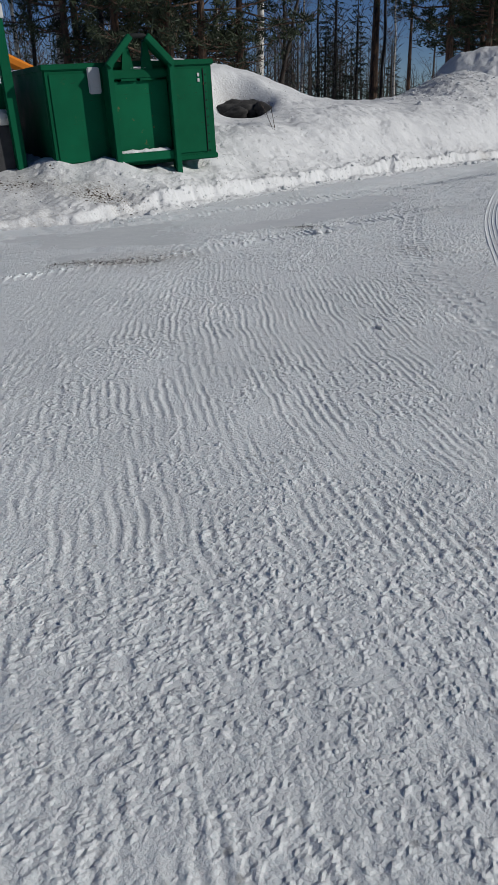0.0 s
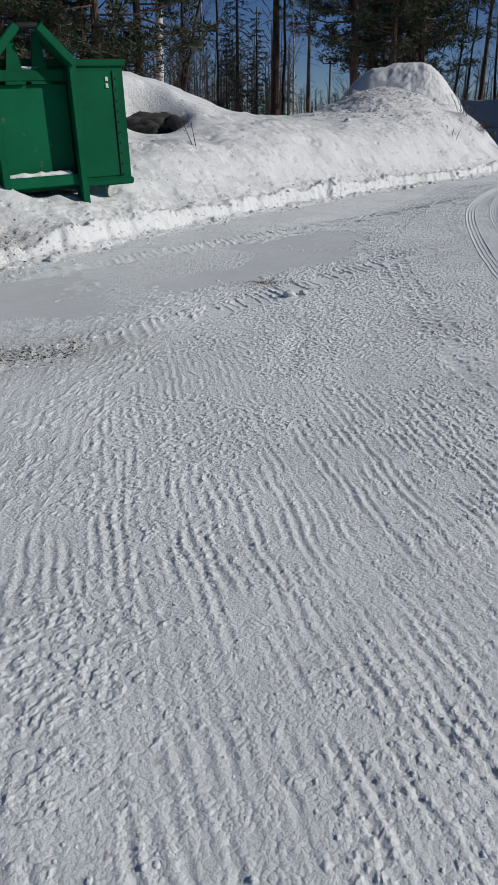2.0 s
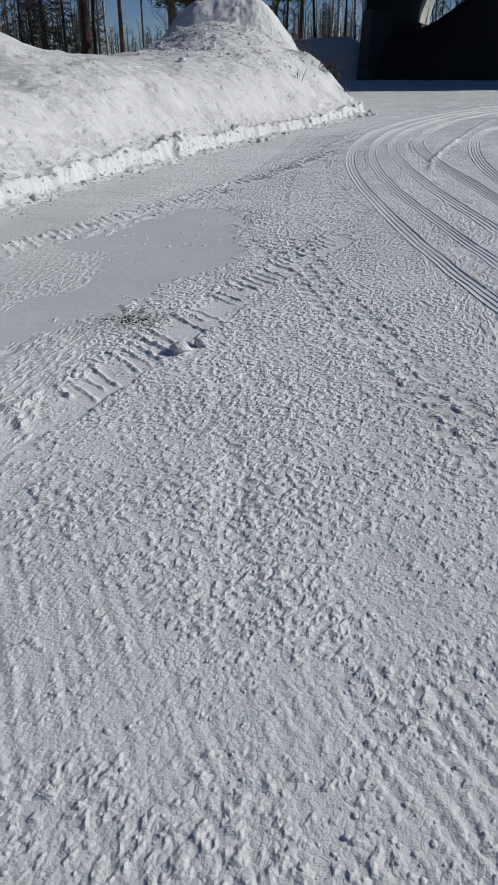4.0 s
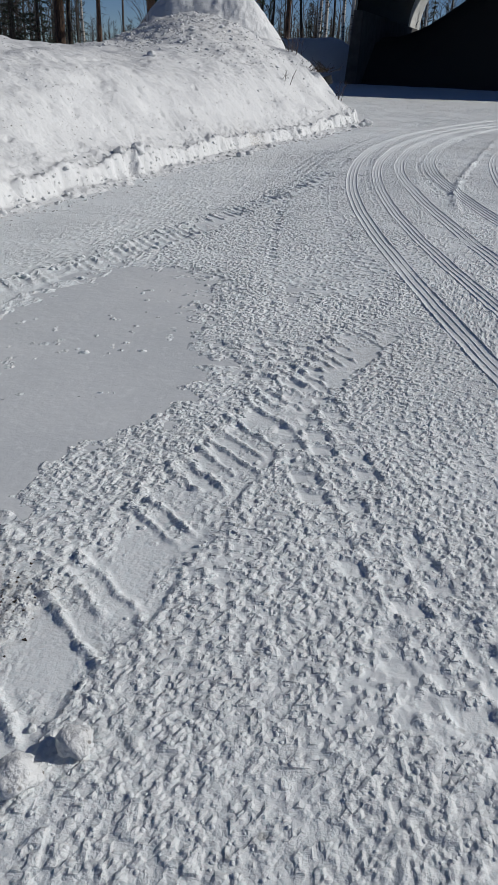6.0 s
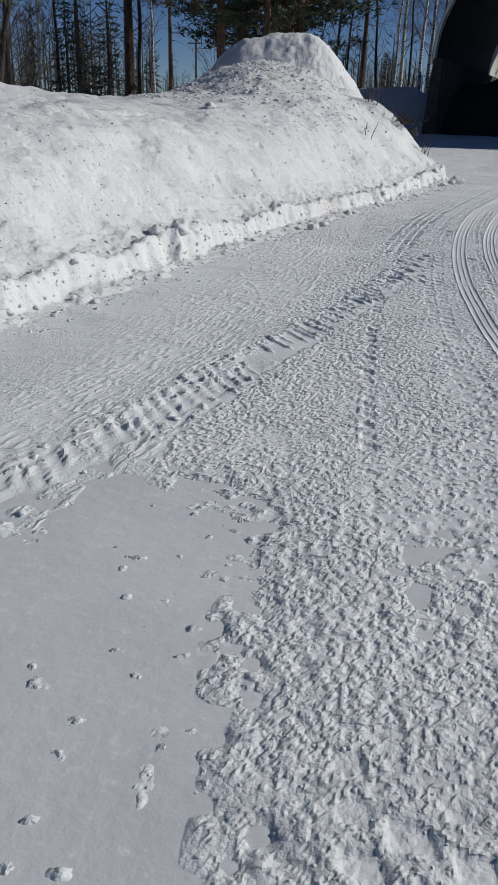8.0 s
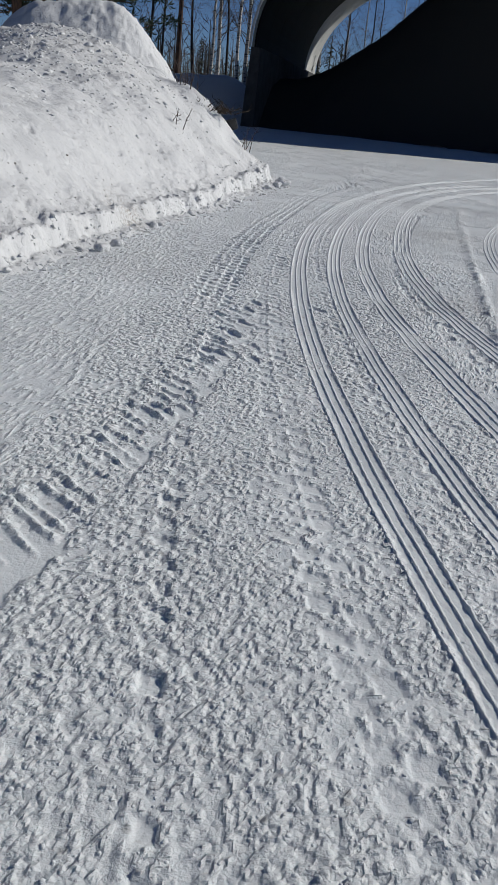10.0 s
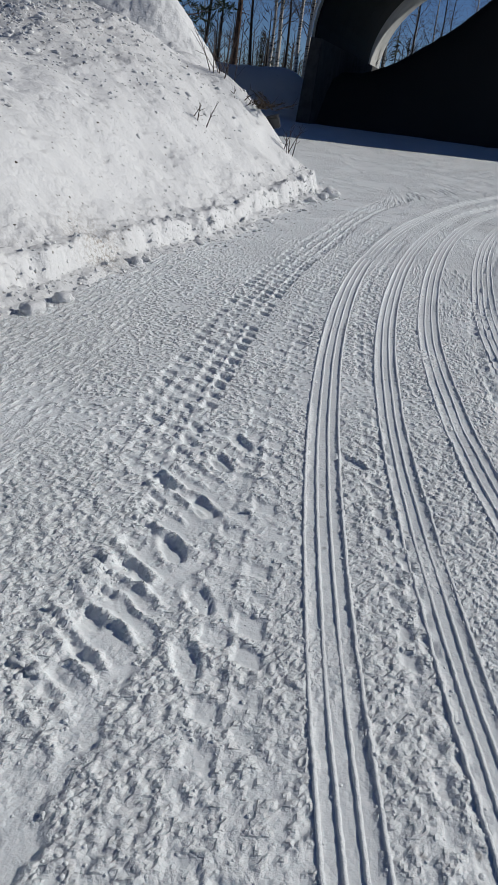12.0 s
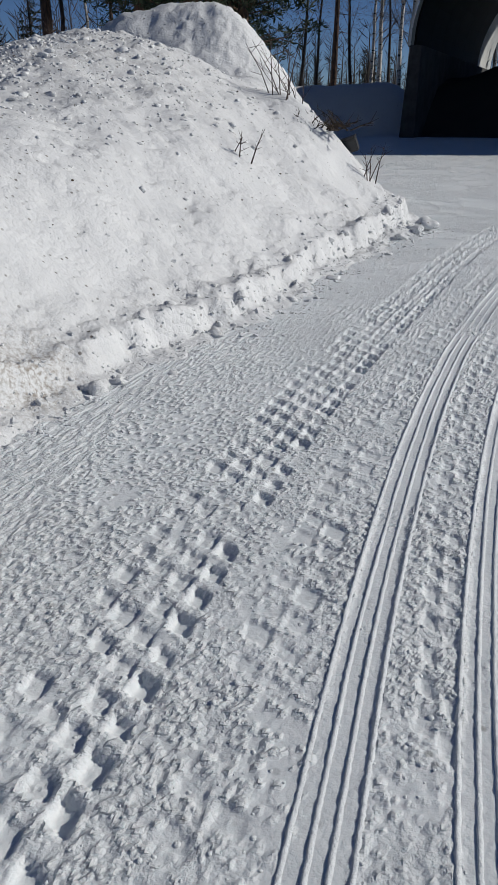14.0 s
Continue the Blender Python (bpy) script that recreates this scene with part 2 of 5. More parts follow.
def grid_mesh(name, xs, ys, z, mat, grit=None, keep=None):
    """One height field over the grid xs, ys, as a single smooth mesh."""
    gx, gy = np.meshgrid(xs, ys) if np.ndim(xs) == 1 else (xs, np.broadcast_to(np.asarray(ys)[:, None], xs.shape))
    ny, nx = gx.shape
    co = np.stack([gx, gy, z], -1).reshape(-1, 3).astype(np.float32)
    idx = np.arange(nx * ny, dtype=np.int32).reshape(ny, nx)
    quads = np.stack([idx[:-1, :-1], idx[:-1, 1:], idx[1:, 1:], idx[1:, :-1]], -1).reshape(-1, 4)
    if keep is not None:
        quads = quads[keep[:-1, :-1].ravel() | keep[1:, 1:].ravel()]
        used = np.zeros(nx * ny, bool)
        used[quads.ravel()] = True
        renum = np.cumsum(used) - 1
        co, quads = co[used], renum[quads].astype(np.int32)
    me = bpy.data.meshes.new(name)
    me.vertices.add(len(co))
    me.vertices.foreach_set("co", co.ravel())
    me.loops.add(quads.size)
    me.loops.foreach_set("vertex_index", quads.ravel())
    me.polygons.add(len(quads))
    me.polygons.foreach_set("loop_start", np.arange(0, quads.size, 4, dtype=np.int32))
    me.update(calc_edges=True)
    me.polygons.foreach_set("use_smooth", np.ones(len(quads), bool))
    if grit is not None:
        g = grit.reshape(-1).astype(np.float32)
        me.attributes.new("grit", "FLOAT", "POINT").data.foreach_set("value", g[used] if keep is not None else g)
    set_material(me, mat)
    return me


class Buf:
    """Collects tubes, cards and lumps of one mesh."""

    def __init__(self):
        self.v, self.f = [], []

    def tube(self, pts, radii, sides=6, cap=True):
        base = len(self.v)
        pts = [Vector(p) for p in pts]
        n = len(pts)
        for i, p in enumerate(pts):
            d = (pts[min(i + 1, n - 1)] - pts[max(i - 1, 0)])
            d = d.normalized() if d.length > 1e-9 else Vector((0, 0, 1))
            ref = Vector((1, 0, 0)) if abs(d.x) < 0.8 else Vector((0, 1, 0))
            a = d.cross(ref).normalized()
            b = d.cross(a)
            for k in range(sides):
                w = 2 * math.pi * k / sides
                self.v.append(p + (a * math.cos(w) + b * math.sin(w)) * radii[i])
        for i in range(n - 1):
            for k in range(sides):
                k2 = (k + 1) % sides
                self.f.append((base + i * sides + k, base + i * sides + k2, base + (i + 1) * sides + k2, base + (i + 1) * sides + k))
        if cap:
            self.f.append(tuple(base + k for k in range(sides))[::-1])
            self.f.append(tuple(base + (n - 1) * sides + k for k in range(sides)))

    def blade(self, p, d, length, width, up=None):
        """A slim needle spray: a bent strip of two triangles."""
        side = d.cross(up or Vector((random.uniform(-1, 1), random.uniform(-1, 1), random.uniform(-1, 1)))).normalized() * width
        base = len(self.v)
        tip = p + d * length
        mid = p + d * (length * 0.55) + Vector((0, 0, -0.06 * length))
        self.v += [p, mid + side, tip, mid - side]
        self.f += [(base, base + 1, base + 2), (base, base + 2, base + 3)]

    def box(self, lo, hi, m=None, bev=0.0):
        bm = bmesh.new()
        bmesh.ops.create_cube(bm, size=1)
        size = Vector(hi) - Vector(lo)
        mid = (Vector(hi) + Vector(lo)) / 2
        for vert in bm.verts:
            vert.co = Vector((vert.co.x * size.x, vert.co.y * size.y, vert.co.z * size.z)) + mid
        if bev:
            bmesh.ops.bevel(bm, geom=bm.edges[:], offset=bev, segments=2, affect="EDGES")
        self.take(bm, m)

    def take(self, bm, m=None):
        if m:
            bmesh.ops.transform(bm, matrix=m, verts=bm.verts)
        base = len(self.v)
        bm.verts.index_update()
        self.v += [v.co.copy() for v in bm.verts]
        self.f += [tuple(base + v.index for v in f.verts) for f in bm.faces]
        bm.free()

    def prism(self, outline, y0, y1):
        """An outline in x, z pushed from y0 to y1."""
        base, n = len(self.v), len(outline)
        self.v += [Vector((x, y0, z)) for x, z in outline] + [Vector((x, y1, z)) for x, z in outline]
        self.f.append(tuple(base + k for k in range(n)))
        self.f.append(tuple(base + n + k for k in reversed(range(n))))
        for k in range(n):
            k2 = (k + 1) % n
            self.f.append((base + k2, base + k, base + n + k, base + n + k2))

    def mesh(self, name, mat, soft=False):
        me = bpy.data.meshes.new(name)
        me.from_pydata([tuple(v) for v in self.v], [], self.f)
        me.update()
        if soft:
            me.polygons.foreach_set("use_smooth", np.ones(len(me.polygons), bool))
        set_material(me, mat)
        return me


def part(name, buf, mat, parent, label="", soft=False):
    ob = new(name, buf.mesh(name, mat, soft))
    ob.parent = parent
    return tagged(ob, label)


def empty(name, m, label, category, group="", kind=""):
    ob = new(name)
    ob.matrix_world = m
    return tagged(ob, label, category, group, kind)


# ---------------------------------------------------------------- the yard: one sheet of packed snow
def poly_distance(x, y, poly):
    """Signed distance to a closed outline, positive inside."""
    best = np.full(x.shape, 1e9)
    inside = np.zeros(x.shape, bool)
    n = len(poly)
    for k in range(n):
        ax, ay = poly[k]
        bx, by = poly[(k + 1) % n]
        dx, dy = bx - ax, by - ay
        t = np.clip(((x - ax) * dx + (y - ay) * dy) / (dx * dx + dy * dy), 0, 1)
        best = np.minimum(best, (x - ax - t * dx) ** 2 + (y - ay - t * dy) ** 2)
        if ay != by:
            cross = (ay > y) != (by > y)
            inside ^= cross & (x < (bx - ax) * (y - ay) / (by - ay) + ax)
    return np.sqrt(best) * np.where(inside, 1, -1)


class Track:
    """A wheel's line over the yard, given as x over y, with place across (q) and along (s)."""

    def __init__(self, pts, width, kind, depth, seed, ribs=4):
        ys = np.arange(pts[0][1], pts[-1][1], 0.05)
        xs = np.interp(ys, [p[1] for p in pts], [p[0] for p in pts])
        for _ in range(3):
            pad = np.concatenate([[2 * xs[0] - v for v in xs[20:0:-1]], xs, [2 * xs[-1] - v for v in xs[-2:-22:-1]]])
            xs = np.convolve(pad, np.ones(41) / 41, "valid")
        self.ys, self.xs = ys, xs
        self.slope = np.gradient(xs, ys)
        self.s = np.concatenate([[0], np.cumsum(np.hypot(np.diff(xs), np.diff(ys)))])
        self.width, self.kind, self.depth, self.seed, self.ribs = width, kind, depth, seed, ribs

    def place(self, s, q):
        """World x, y at a length along the track and a distance to its right."""
        y = np.interp(s, self.s, self.ys)
        sl = np.interp(y, self.ys, self.slope)
        c = 1 / np.sqrt(1 + sl * sl)
        return np.interp(s, self.s, self.xs) + q * c, y - q * sl * c

    def apply(self, x, y, z, crumb):
        """Press the track into the heights z and thin out the crumbs where it pressed."""
        w, d, kind = self.width, self.depth, self.kind
        xc = np.interp(y, self.ys, self.xs)
        near = (y > self.ys[0]) & (y < self.ys[-1]) & (np.abs(x - xc) < 2.6 * w + 0.1)
        if not near.any():
            return
        xn, yn = x[near], y[near]
        sl = np.interp(yn, self.ys, self.slope)
        c = 1 / np.sqrt(1 + sl * sl)
        q = (xn - xc[near]) * c
        s = np.interp(yn, self.ys, self.s) + (xn - xc[near]) * sl * c
        q = q + 0.004 * vnoise(s / 0.25, q * 0 + self.seed, self.seed)
        ends = smooth(0, 0.8, yn - self.ys[0]) * smooth(0, 0.8, self.ys[-1] - yn)
        wear = smooth(-1.1, -0.35, fbm(xn / 0.6, yn / 0.6, 2, self.seed)) * ends
        if self.seed == 8:                               # rubbed out where the tractor crossed
            wear = wear * (0.25 + 0.75 * smooth(13.2, 14.6, yn) + 0.6 * smooth(0.06, 0.12, q))
        inside = smooth(0.0, 0.02, w / 2 - np.abs(q) + (0.03 * vnoise(xn / 0.06, yn / 0.06, 9) if kind == "bar" else 0)) * wear
        h, flat = np.zeros_like(q), inside.copy()
        if kind == "rib":
            flat *= 0.9
        elif kind == "pad":
            # flat lug prints in staggered columns, with a steep outer wall and squeezed snow between
            n = max(2, round(w / 0.105))
            qs = q + 0.007 * vnoise(xn / 0.05, yn / 0.05, self.seed + 1) + 0.003 * vnoise(xn / 0.02, yn / 0.02, self.seed + 9)
            col = np.clip(np.floor((qs / w + 0.5) * n), 0, n - 1)
            u = (qs / w + 0.5) * n - col
            pitch = 0.145
            along = s / pitch + 0.5 * (col % 2) + 0.25 * u + 0.05 * vnoise(s / 0.06, q / 0.05, self.seed + 3)
            cell = np.floor(along)
            v = along - cell
            luck = lattice(cell.astype(np.int64), col.astype(np.int64), self.seed)
            size = w / n
            start, stop = 0.06 + 0.14 * lattice(cell.astype(np.int64), col.astype(np.int64), self.seed + 31), 0.60 + 0.2 * luck
            print_ = smooth(0.0, 0.010 / size, 0.97 - u) * smooth(0.0, 0.16, u - 0.25 * (1 - luck)) * smooth(0.0, 0.06, v - start) * smooth(0.0, 0.08, stop - v)
            print_ *= (luck > 0.12) * smooth(-0.75, -0.25, fbm(xn / 0.22, yn / 0.22, 2, self.seed + 33)) * (0.55 + 0.45 * luck)
            lump, who = granules(xn / 0.03 + 0.2 * vnoise(xn / 0.02, yn / 0.02, 5), yn / 0.03, self.seed + 6)
            h = inside * (-d * print_ + (1 - print_) * (0.05 * d + 0.007 * lump * np.maximum(who - 0.35, 0)))
            flat = inside * (0.2 + 0.75 * print_)
        elif kind == "bar":
            # slanting bars of a tractor tyre on a slick floor, with broken snow along the left rim
            skew = s + 0.62 * q + 0.014 * vnoise(xn / 0.07, yn / 0.07, self.seed + 1) + 0.005 * vnoise(xn / 0.02, yn / 0.02, self.seed + 11)
            along = skew / 0.105
            cell = np.floor(along)
            ci = cell.astype(np.int64)
            luck, reach = lattice(ci, ci * 0 + 3, self.seed), lattice(ci, ci * 0 + 5, self.seed)
            v = (along - cell - 0.3 - 0.4 * lattice(ci, ci * 0 + 7, self.seed)) * 0.105
            thick = 0.008 + 0.008 * luck + 0.007 * smooth(0.0, -0.4 * w, q)
            long_ = smooth(0.0, 0.05, (0.12 + 0.42 * reach) * w - q) * smooth(-0.56 * w, -0.42 * w, q)
            bar = np.exp(-np.abs(v / thick) ** 2.6) * long_ * (luck > 0.12) * ends
            bar *= 0.75 + 0.35 * vnoise(xn / 0.035, yn / 0.035, self.seed + 4)
            warp = 0.2 * vnoise(xn / 0.03, yn / 0.03, 5)
            lump, who = granules(xn / 0.062 + warp, yn / 0.062 - warp, self.seed + 2)
            berm = np.exp(-((q + w * 0.40) / (0.17 * w)) ** 2) * ends
            h = inside * -0.5 * d + d * (0.9 + 0.7 * luck) * bar + berm * (0.002 + 0.015 * lump * np.maximum(who - 0.35, 0) / 0.65)
            slick = smooth(-0.5, 0.3, fbm(xn / 0.16, yn / 0.16, 3, self.seed + 13)) * 0.6 + 0.36
            flat = inside * slick * (1 - bar) * smooth(-0.42 * w, -0.15 * w, q + 0.04 * vnoise(xn / 0.05, yn / 0.05, self.seed + 15))
        else:                                            # a low ridge of snow pushed aside
            h = ends * d * np.exp(-(q / (w * 0.35)) ** 2) * (0.6 + 0.7 * fbm(xn / 0.14, yn / 0.14, 2, self.seed))
            flat *= 0.0
        z[near] += h
        crumb[near] *= 1 - flat


BASE_LINE = [(-4.9, 2.6), (-3.75, 3.8), (-3.42, 5.5), (-3.05, 7.8), (-2.5, 10.2), (-1.65, 13.0), (-0.95, 15.2),
             (-0.2, 17.2), (0.62, 19.2), (1.4, 21.6), (2.1, 23.8), (2.42, 24.7)]
PUDDLE = [(-4.3, 2.2), (-3.1, 4.0), (-2.45, 5.5), (-1.95, 6.5), (-1.5, 7.3), (-1.1, 8.15), (-0.7, 8.15), (-0.33, 7.9), (-0.2, 7.1),
          (-0.22, 6.2), (-0.4, 5.6), (-0.72, 4.95), (-0.85, 4.25), (-1.3, 3.6), (-1.65, 2.7), (-2.0, 1.9), (-2.4, 1.05), (-3.4, 0.7)]
SLIVER = [(0.10, 7.75), (0.48, 7.9), (0.42, 7.5), (0.25, 7.2), (0.12, 7.4)]

TRACKS = [
    # the tractor's line past the ice and along the bank
    Track([(-3.3, 3.6), (-2.75, 4.9), (-2.2, 6.2), (-1.8, 7.1), (-1.38, 8.05), (-0.93, 8.85), (-0.63, 9.45), (-0.34, 10.15)], 0.34, "bar", 0.016, 7),
    Track([(-1.3, 8.3), (-0.82, 9.22), (-0.58, 9.84), (-0.40, 10.32), (0.05, 11.4), (0.25, 12.0), (0.45, 12.5), (0.62, 13.1), (0.82, 14.0), (0.9, 14.5)],
          0.34, "bar", 0.0125, 23),
    Track([(-2.75, -0.5), (-1.95, 0.75), (-1.35, 1.75), (-0.88, 2.8), (-0.53, 3.83), (-0.34, 4.4), (-0.12, 5.1), (0.12, 5.8), (0.45, 6.5), (0.95, 7.3)], 0.36, "bar", 0.0105, 10),
    Track([(-0.08, 7.6), (-0.05, 9.3), (-0.02, 10.3), (0.04, 11.2), (0.14, 12.24), (0.30, 12.95), (0.5, 14.0), (0.6, 14.6), (0.72, 15.35), (0.84, 16.05),
           (0.95, 16.55), (1.12, 17.2), (1.5, 18.56), (2.0, 20.0), (2.65, 22.25), (4.2, 26.0), (7.0, 30.0)], 0.38, "pad", 0.0135, 8),
    Track([(0.95, 7.6), (0.75, 8.6), (0.65, 9.6), (0.64, 10.4), (0.69, 11.2), (0.78, 12.4), (0.9, 13.6), (1.05, 14.9), (1.15, 15.4), (1.26, 15.83),
           (1.4, 16.68), (1.8, 18.1), (2.4, 20.0), (3.2, 22.2)], 0.21, "pad", 0.0055, 9),
    Track([(1.25, 10.0), (1.3, 12.0), (1.42, 13.6), (1.6, 15.18), (1.75, 16.29), (1.88, 16.85), (2.3, 18.5), (3.1, 20.8)], 0.13, "pad", 0.006, 12),
    Track([(2.2, 12.0), (2.25, 14.2), (2.45, 15.9), (3.05, 17.54), (3.98, 20.2), (5.3, 23.2)], 0.17, "pad", 0.014, 24),
    Track([(2.5, -1.2), (2.1, -0.4), (1.62, 0.45), (1.1, 1.65), (0.62, 3.4), (0.25, 5.2), (0.02, 7.2)], 0.36, "pad", 0.0075, 11),
    # long ribbed tracks that swing to the right ahead
    Track([(1.95, 1.5), (1.5, 4.0), (1.33, 5.1), (1.22, 6.5), (1.09, 8.3), (1.0, 10.8), (1.11, 13.2), (1.38, 15.2), (1.66, 16.7),
           (2.14, 18.6), (3.15, 21.5), (5.0, 25.4), (7.6, 29.3), (11.5, 33.5)], 0.145, "rib", 0.0092, 1),
    Track([(1.85, 4.0), (1.66, 6.1), (1.48, 8.4), (1.37, 10.6), (1.45, 12.6), (1.50, 13.3), (1.55, 13.94), (1.65, 14.8), (1.88, 16.07), (2.24, 17.5), (3.02, 20.1),
           (4.5, 23.6), (6.6, 27.0), (9.6, 30.0)], 0.13, "rib", 0.0085, 2),
    Track([(2.2, 2.5), (2.1, 5.7), (1.95, 8.0), (1.85, 10.5), (1.87, 13.0), (1.97, 14.78), (2.08, 15.56), (2.34, 16.7), (2.87, 18.6), (3.82, 21.36),
           (5.4, 24.6), (8.0, 28.0), (12, 31.0)], 0.15, "rib", 0.0092, 3),
    Track([(2.6, 2.5), (2.48, 6.75), (2.46, 9.4), (2.40, 12.7), (2.48, 15.13), (2.75, 16.44), (3.22, 18.15), (4.0, 20.5), (5.05, 23.0), (7.4, 26.5), (11, 29.6)],
          0.19, "rib", 0.0095, 4, 5),
    Track([(2.7, 4.0), (2.75, 8.5), (3.0, 12.0), (3.5, 15.0), (4.35, 18.1), (6.2, 21.6), (9.6, 25.0)], 0.20, "rib", 0.011, 5, 5),
    Track([(3.4, 2.0), (3.3, 8.0), (3.6, 12.2), (4.5, 15.8), (6.2, 19.3), (9.2, 22.6)], 0.24, "rib", 0.0085, 25, 6),
    Track([(4.6, 4.0), (4.2, 8.0), (4.4, 12.0), (5.4, 15.5), (7.4, 18.6), (10.5, 21.0)], 0.2, "rib", 0.011, 6, 5),
    Track([(5.6, 7.0), (5.3, 10.0), (5.7, 13.0), (7.0, 16.0), (9.4, 18.6)], 0.2, "rib", 0.0085, 26, 5),
    # snow pushed aside
    Track([(2.1, 11.0), (2.36, 12.84), (2.83, 14.12), (3.84, 17.30), (4.6, 19.6), (5.65, 22.6)], 0.13, "ridge", 0.035, 20),
    Track([(0.05, 0.9), (-0.05, 1.6), (-0.11, 2.4), (-0.14, 3.0), (-0.27, 3.55)], 0.14, "ridge", -0.013, 22),
]
# strips of deep loose crumbs between the tracks: x, y, reach, depth
LOOSE = [(1.25, 12.5, 0.10, 0.5, 1.2), (1.37, 13.5, 0.09, 0.6, 1.0), (0.35, 10.0, 0.22, 1.2, 0.7), (0.05, 2.6, 0.35, 0.8, 0.5), (0.35, 5.4, 0.4, 1.2, 0.4),
         (2.0, 16.5, 0.3, 2.0, 0.5), (-0.15, 9.6, 0.3, 1.2, 0.6), (0.25, 12.6, 0.3, 1.2, 0.6), (-0.35, 5.3, 0.3, 0.7, 0.5), (-0.7, 4.6, 0.35, 0.6, 0.5), (1.7, 13.2, 0.09, 1.0, 0.8)]


def yard_base(x, y):
    """The lie of the land: level yard, a low rise to the hall, gentle fields beyond."""
    rise = 0.42 * smooth(41.5, 52.5, y) * smooth(-6, 4, x)
    far = 1.8 * smooth(70, 160, np.hypot(x, y))
    return rise + far + 0.02 * fbm(x / 2.6, y / 2.6, 3, 40)


def washboard(x, y):
    """Close wavering ribs that cross the yard slantwise where the walk begins: height and strength."""
    line = -0.45 * y + 0.04 * np.minimum(y, 0) ** 2
    sl = -0.45 + 0.08 * np.minimum(y, 0)
    c = 1 / np.sqrt(1 + sl * sl)
    q = (x - line) * c
    s = y / c
    q = q + 0.02 * vnoise(x / 0.35, y / 0.35, 101) + 0.009 * vnoise(x / 0.09, y / 0.09, 102)
    n = np.floor(q / 0.05)
    wave = 0.5 + 0.5 * np.cos(2 * np.pi * q / 0.05)
    teeth = 0.5 + 0.5 * np.cos(2 * np.pi * s / 0.047 + 2.3 * n + 1.8 * vnoise(s / 0.11, n * 1.3, 103))
    broken = smooth(-0.45, 0.3, vnoise(s / 0.22, n * 1.7, 104))
    where = smooth(2.2, 0.9, y + 0.35 * x) * (0.35 + 0.65 * smooth(-0.45, 0.2, fbm(x / 0.8, y / 0.8, 3, 105)))
    return where * broken * (wave ** 1.6 * (0.55 + 0.6 * teeth) - 0.35), where


def lug_print(x, y, z, crumb, px, py, turn, depth=0.0095):
    """A single deep print of a lug or heel, with a raised rim."""
    c, s = math.cos(turn), math.sin(turn)
    near = (np.abs(x - px) < 0.4) & (np.abs(y - py) < 0.4)
    wob = 0.12 * vnoise(x[near] / 0.03, y[near] / 0.03, 111)
    u, v = (x[near] - px) * c + (y[near] - py) * s, -(x[near] - px) * s + (y[near] - py) * c
    r = ((np.abs(u) / 0.036) ** 3 + (np.abs(v) / 0.075) ** 3) ** (1 / 3) + wob
    inner = smooth(1.08, 0.86, r)
    z[near] += -depth * inner + 0.006 * np.exp(-((r - 1.3) / 0.22) ** 2)
    crumb[near] *= 1 - 0.9 * inner


def stages(start, *steps):
    """Coordinates from start on, by stages of (end, first step, growth)."""
    out = [start]
    for end, step, grow in steps:
        while out[-1] < end:
            out.append(out[-1] + step)
            step *= grow
    return out


def lane(y):
    """Middle of the walked lane, about which the sheet is woven most finely."""
    return np.interp(y, [-8, -4.5, -1.5, 1.0, 5.0, 9.0, 14.0, 18.0, 26.0, 40.0], [2.0, 1.75, 0.75, 0.2, 0.05, 0.3, 1.15, 1.5, 3.0, 3.0])


CORE = 1.08
us_core = np.arange(-CORE, CORE + 0.001, 0.009)
us_left = [-v for v in stages(CORE, (2.8, 0.012, 1.006), (5.5, 0.03, 1.05), (1800, 0.16, 1.25))][:0:-1]
us_right = stages(CORE, (2.6, 0.012, 1.012), (8.0, 0.032, 1.06), (1800, 0.3, 1.25))[1:]
us = np.array(us_left + list(us_core) + us_right)
ys = np.array([-v for v in stages(4.9, (1500, 0.03, 1.2))][:0:-1] + stages(-4.9, (16.8, 0.0112, 1.0), (34.0, 0.0115, 1.011), (56.0, 0.16, 1.02), (3000, 0.3, 1.2)))
while len(ys) % 3 != 1:
    ys = np.append(ys, ys[-1] + 400)
kernel = np.ones(161) / 161
bend = np.convolve(np.pad(lane(np.arange(-20, 60, 0.01)), 80, mode="edge"), kernel, "valid")
GU, GY = np.meshgrid(us, ys)
GX = GU + np.interp(GY, np.arange(-20, 60, 0.01), bend) * np.exp(-(GU / 6.0) ** 2)
close = (np.abs(GX - 0.5) < 9) & (GY > -8) & (GY < 48)
cx, cy = GX[close], GY[close]
roughness = 0.55 + 0.45 * smooth(-0.35, 0.35, fbm(cx / 0.5, cy / 0.5, 3, 50))
wx, wy = vnoise(cx / 0.05, cy / 0.05, 58), vnoise(cx / 0.05, cy / 0.05, 61)
vx, vy = vnoise(cx / 0.019, cy / 0.019, 62), vnoise(cx / 0.019, cy / 0.019, 63)
g1, id1 = granules(cx / 0.040 + 0.35 * wx + 0.15 * vx, cy / 0.040 + 0.35 * wy + 0.15 * vy, 51)
g2, id2 = granules(cx / 0.025 + 0.3 * wy + 0.15 * vx, cy / 0.025 - 0.3 * wx + 0.15 * vy, 52)
cover = np.maximum(smooth(-0.65, 0.08, fbm(cx / 0.55, cy / 0.55, 3, 65)), smooth(3.2, 1.2, cy))          # full crust, or bare plates with crumbs on them
cover = np.maximum(cover, 0.9 * smooth(0.25, 0.6, poly_distance(cx, cy, [(-3.6, 8), (-0.1, 15.5), (0.6, 19.5), (-0.2, 19.5), (-4, 8)]) + 0.5))
deep = np.zeros_like(cx)
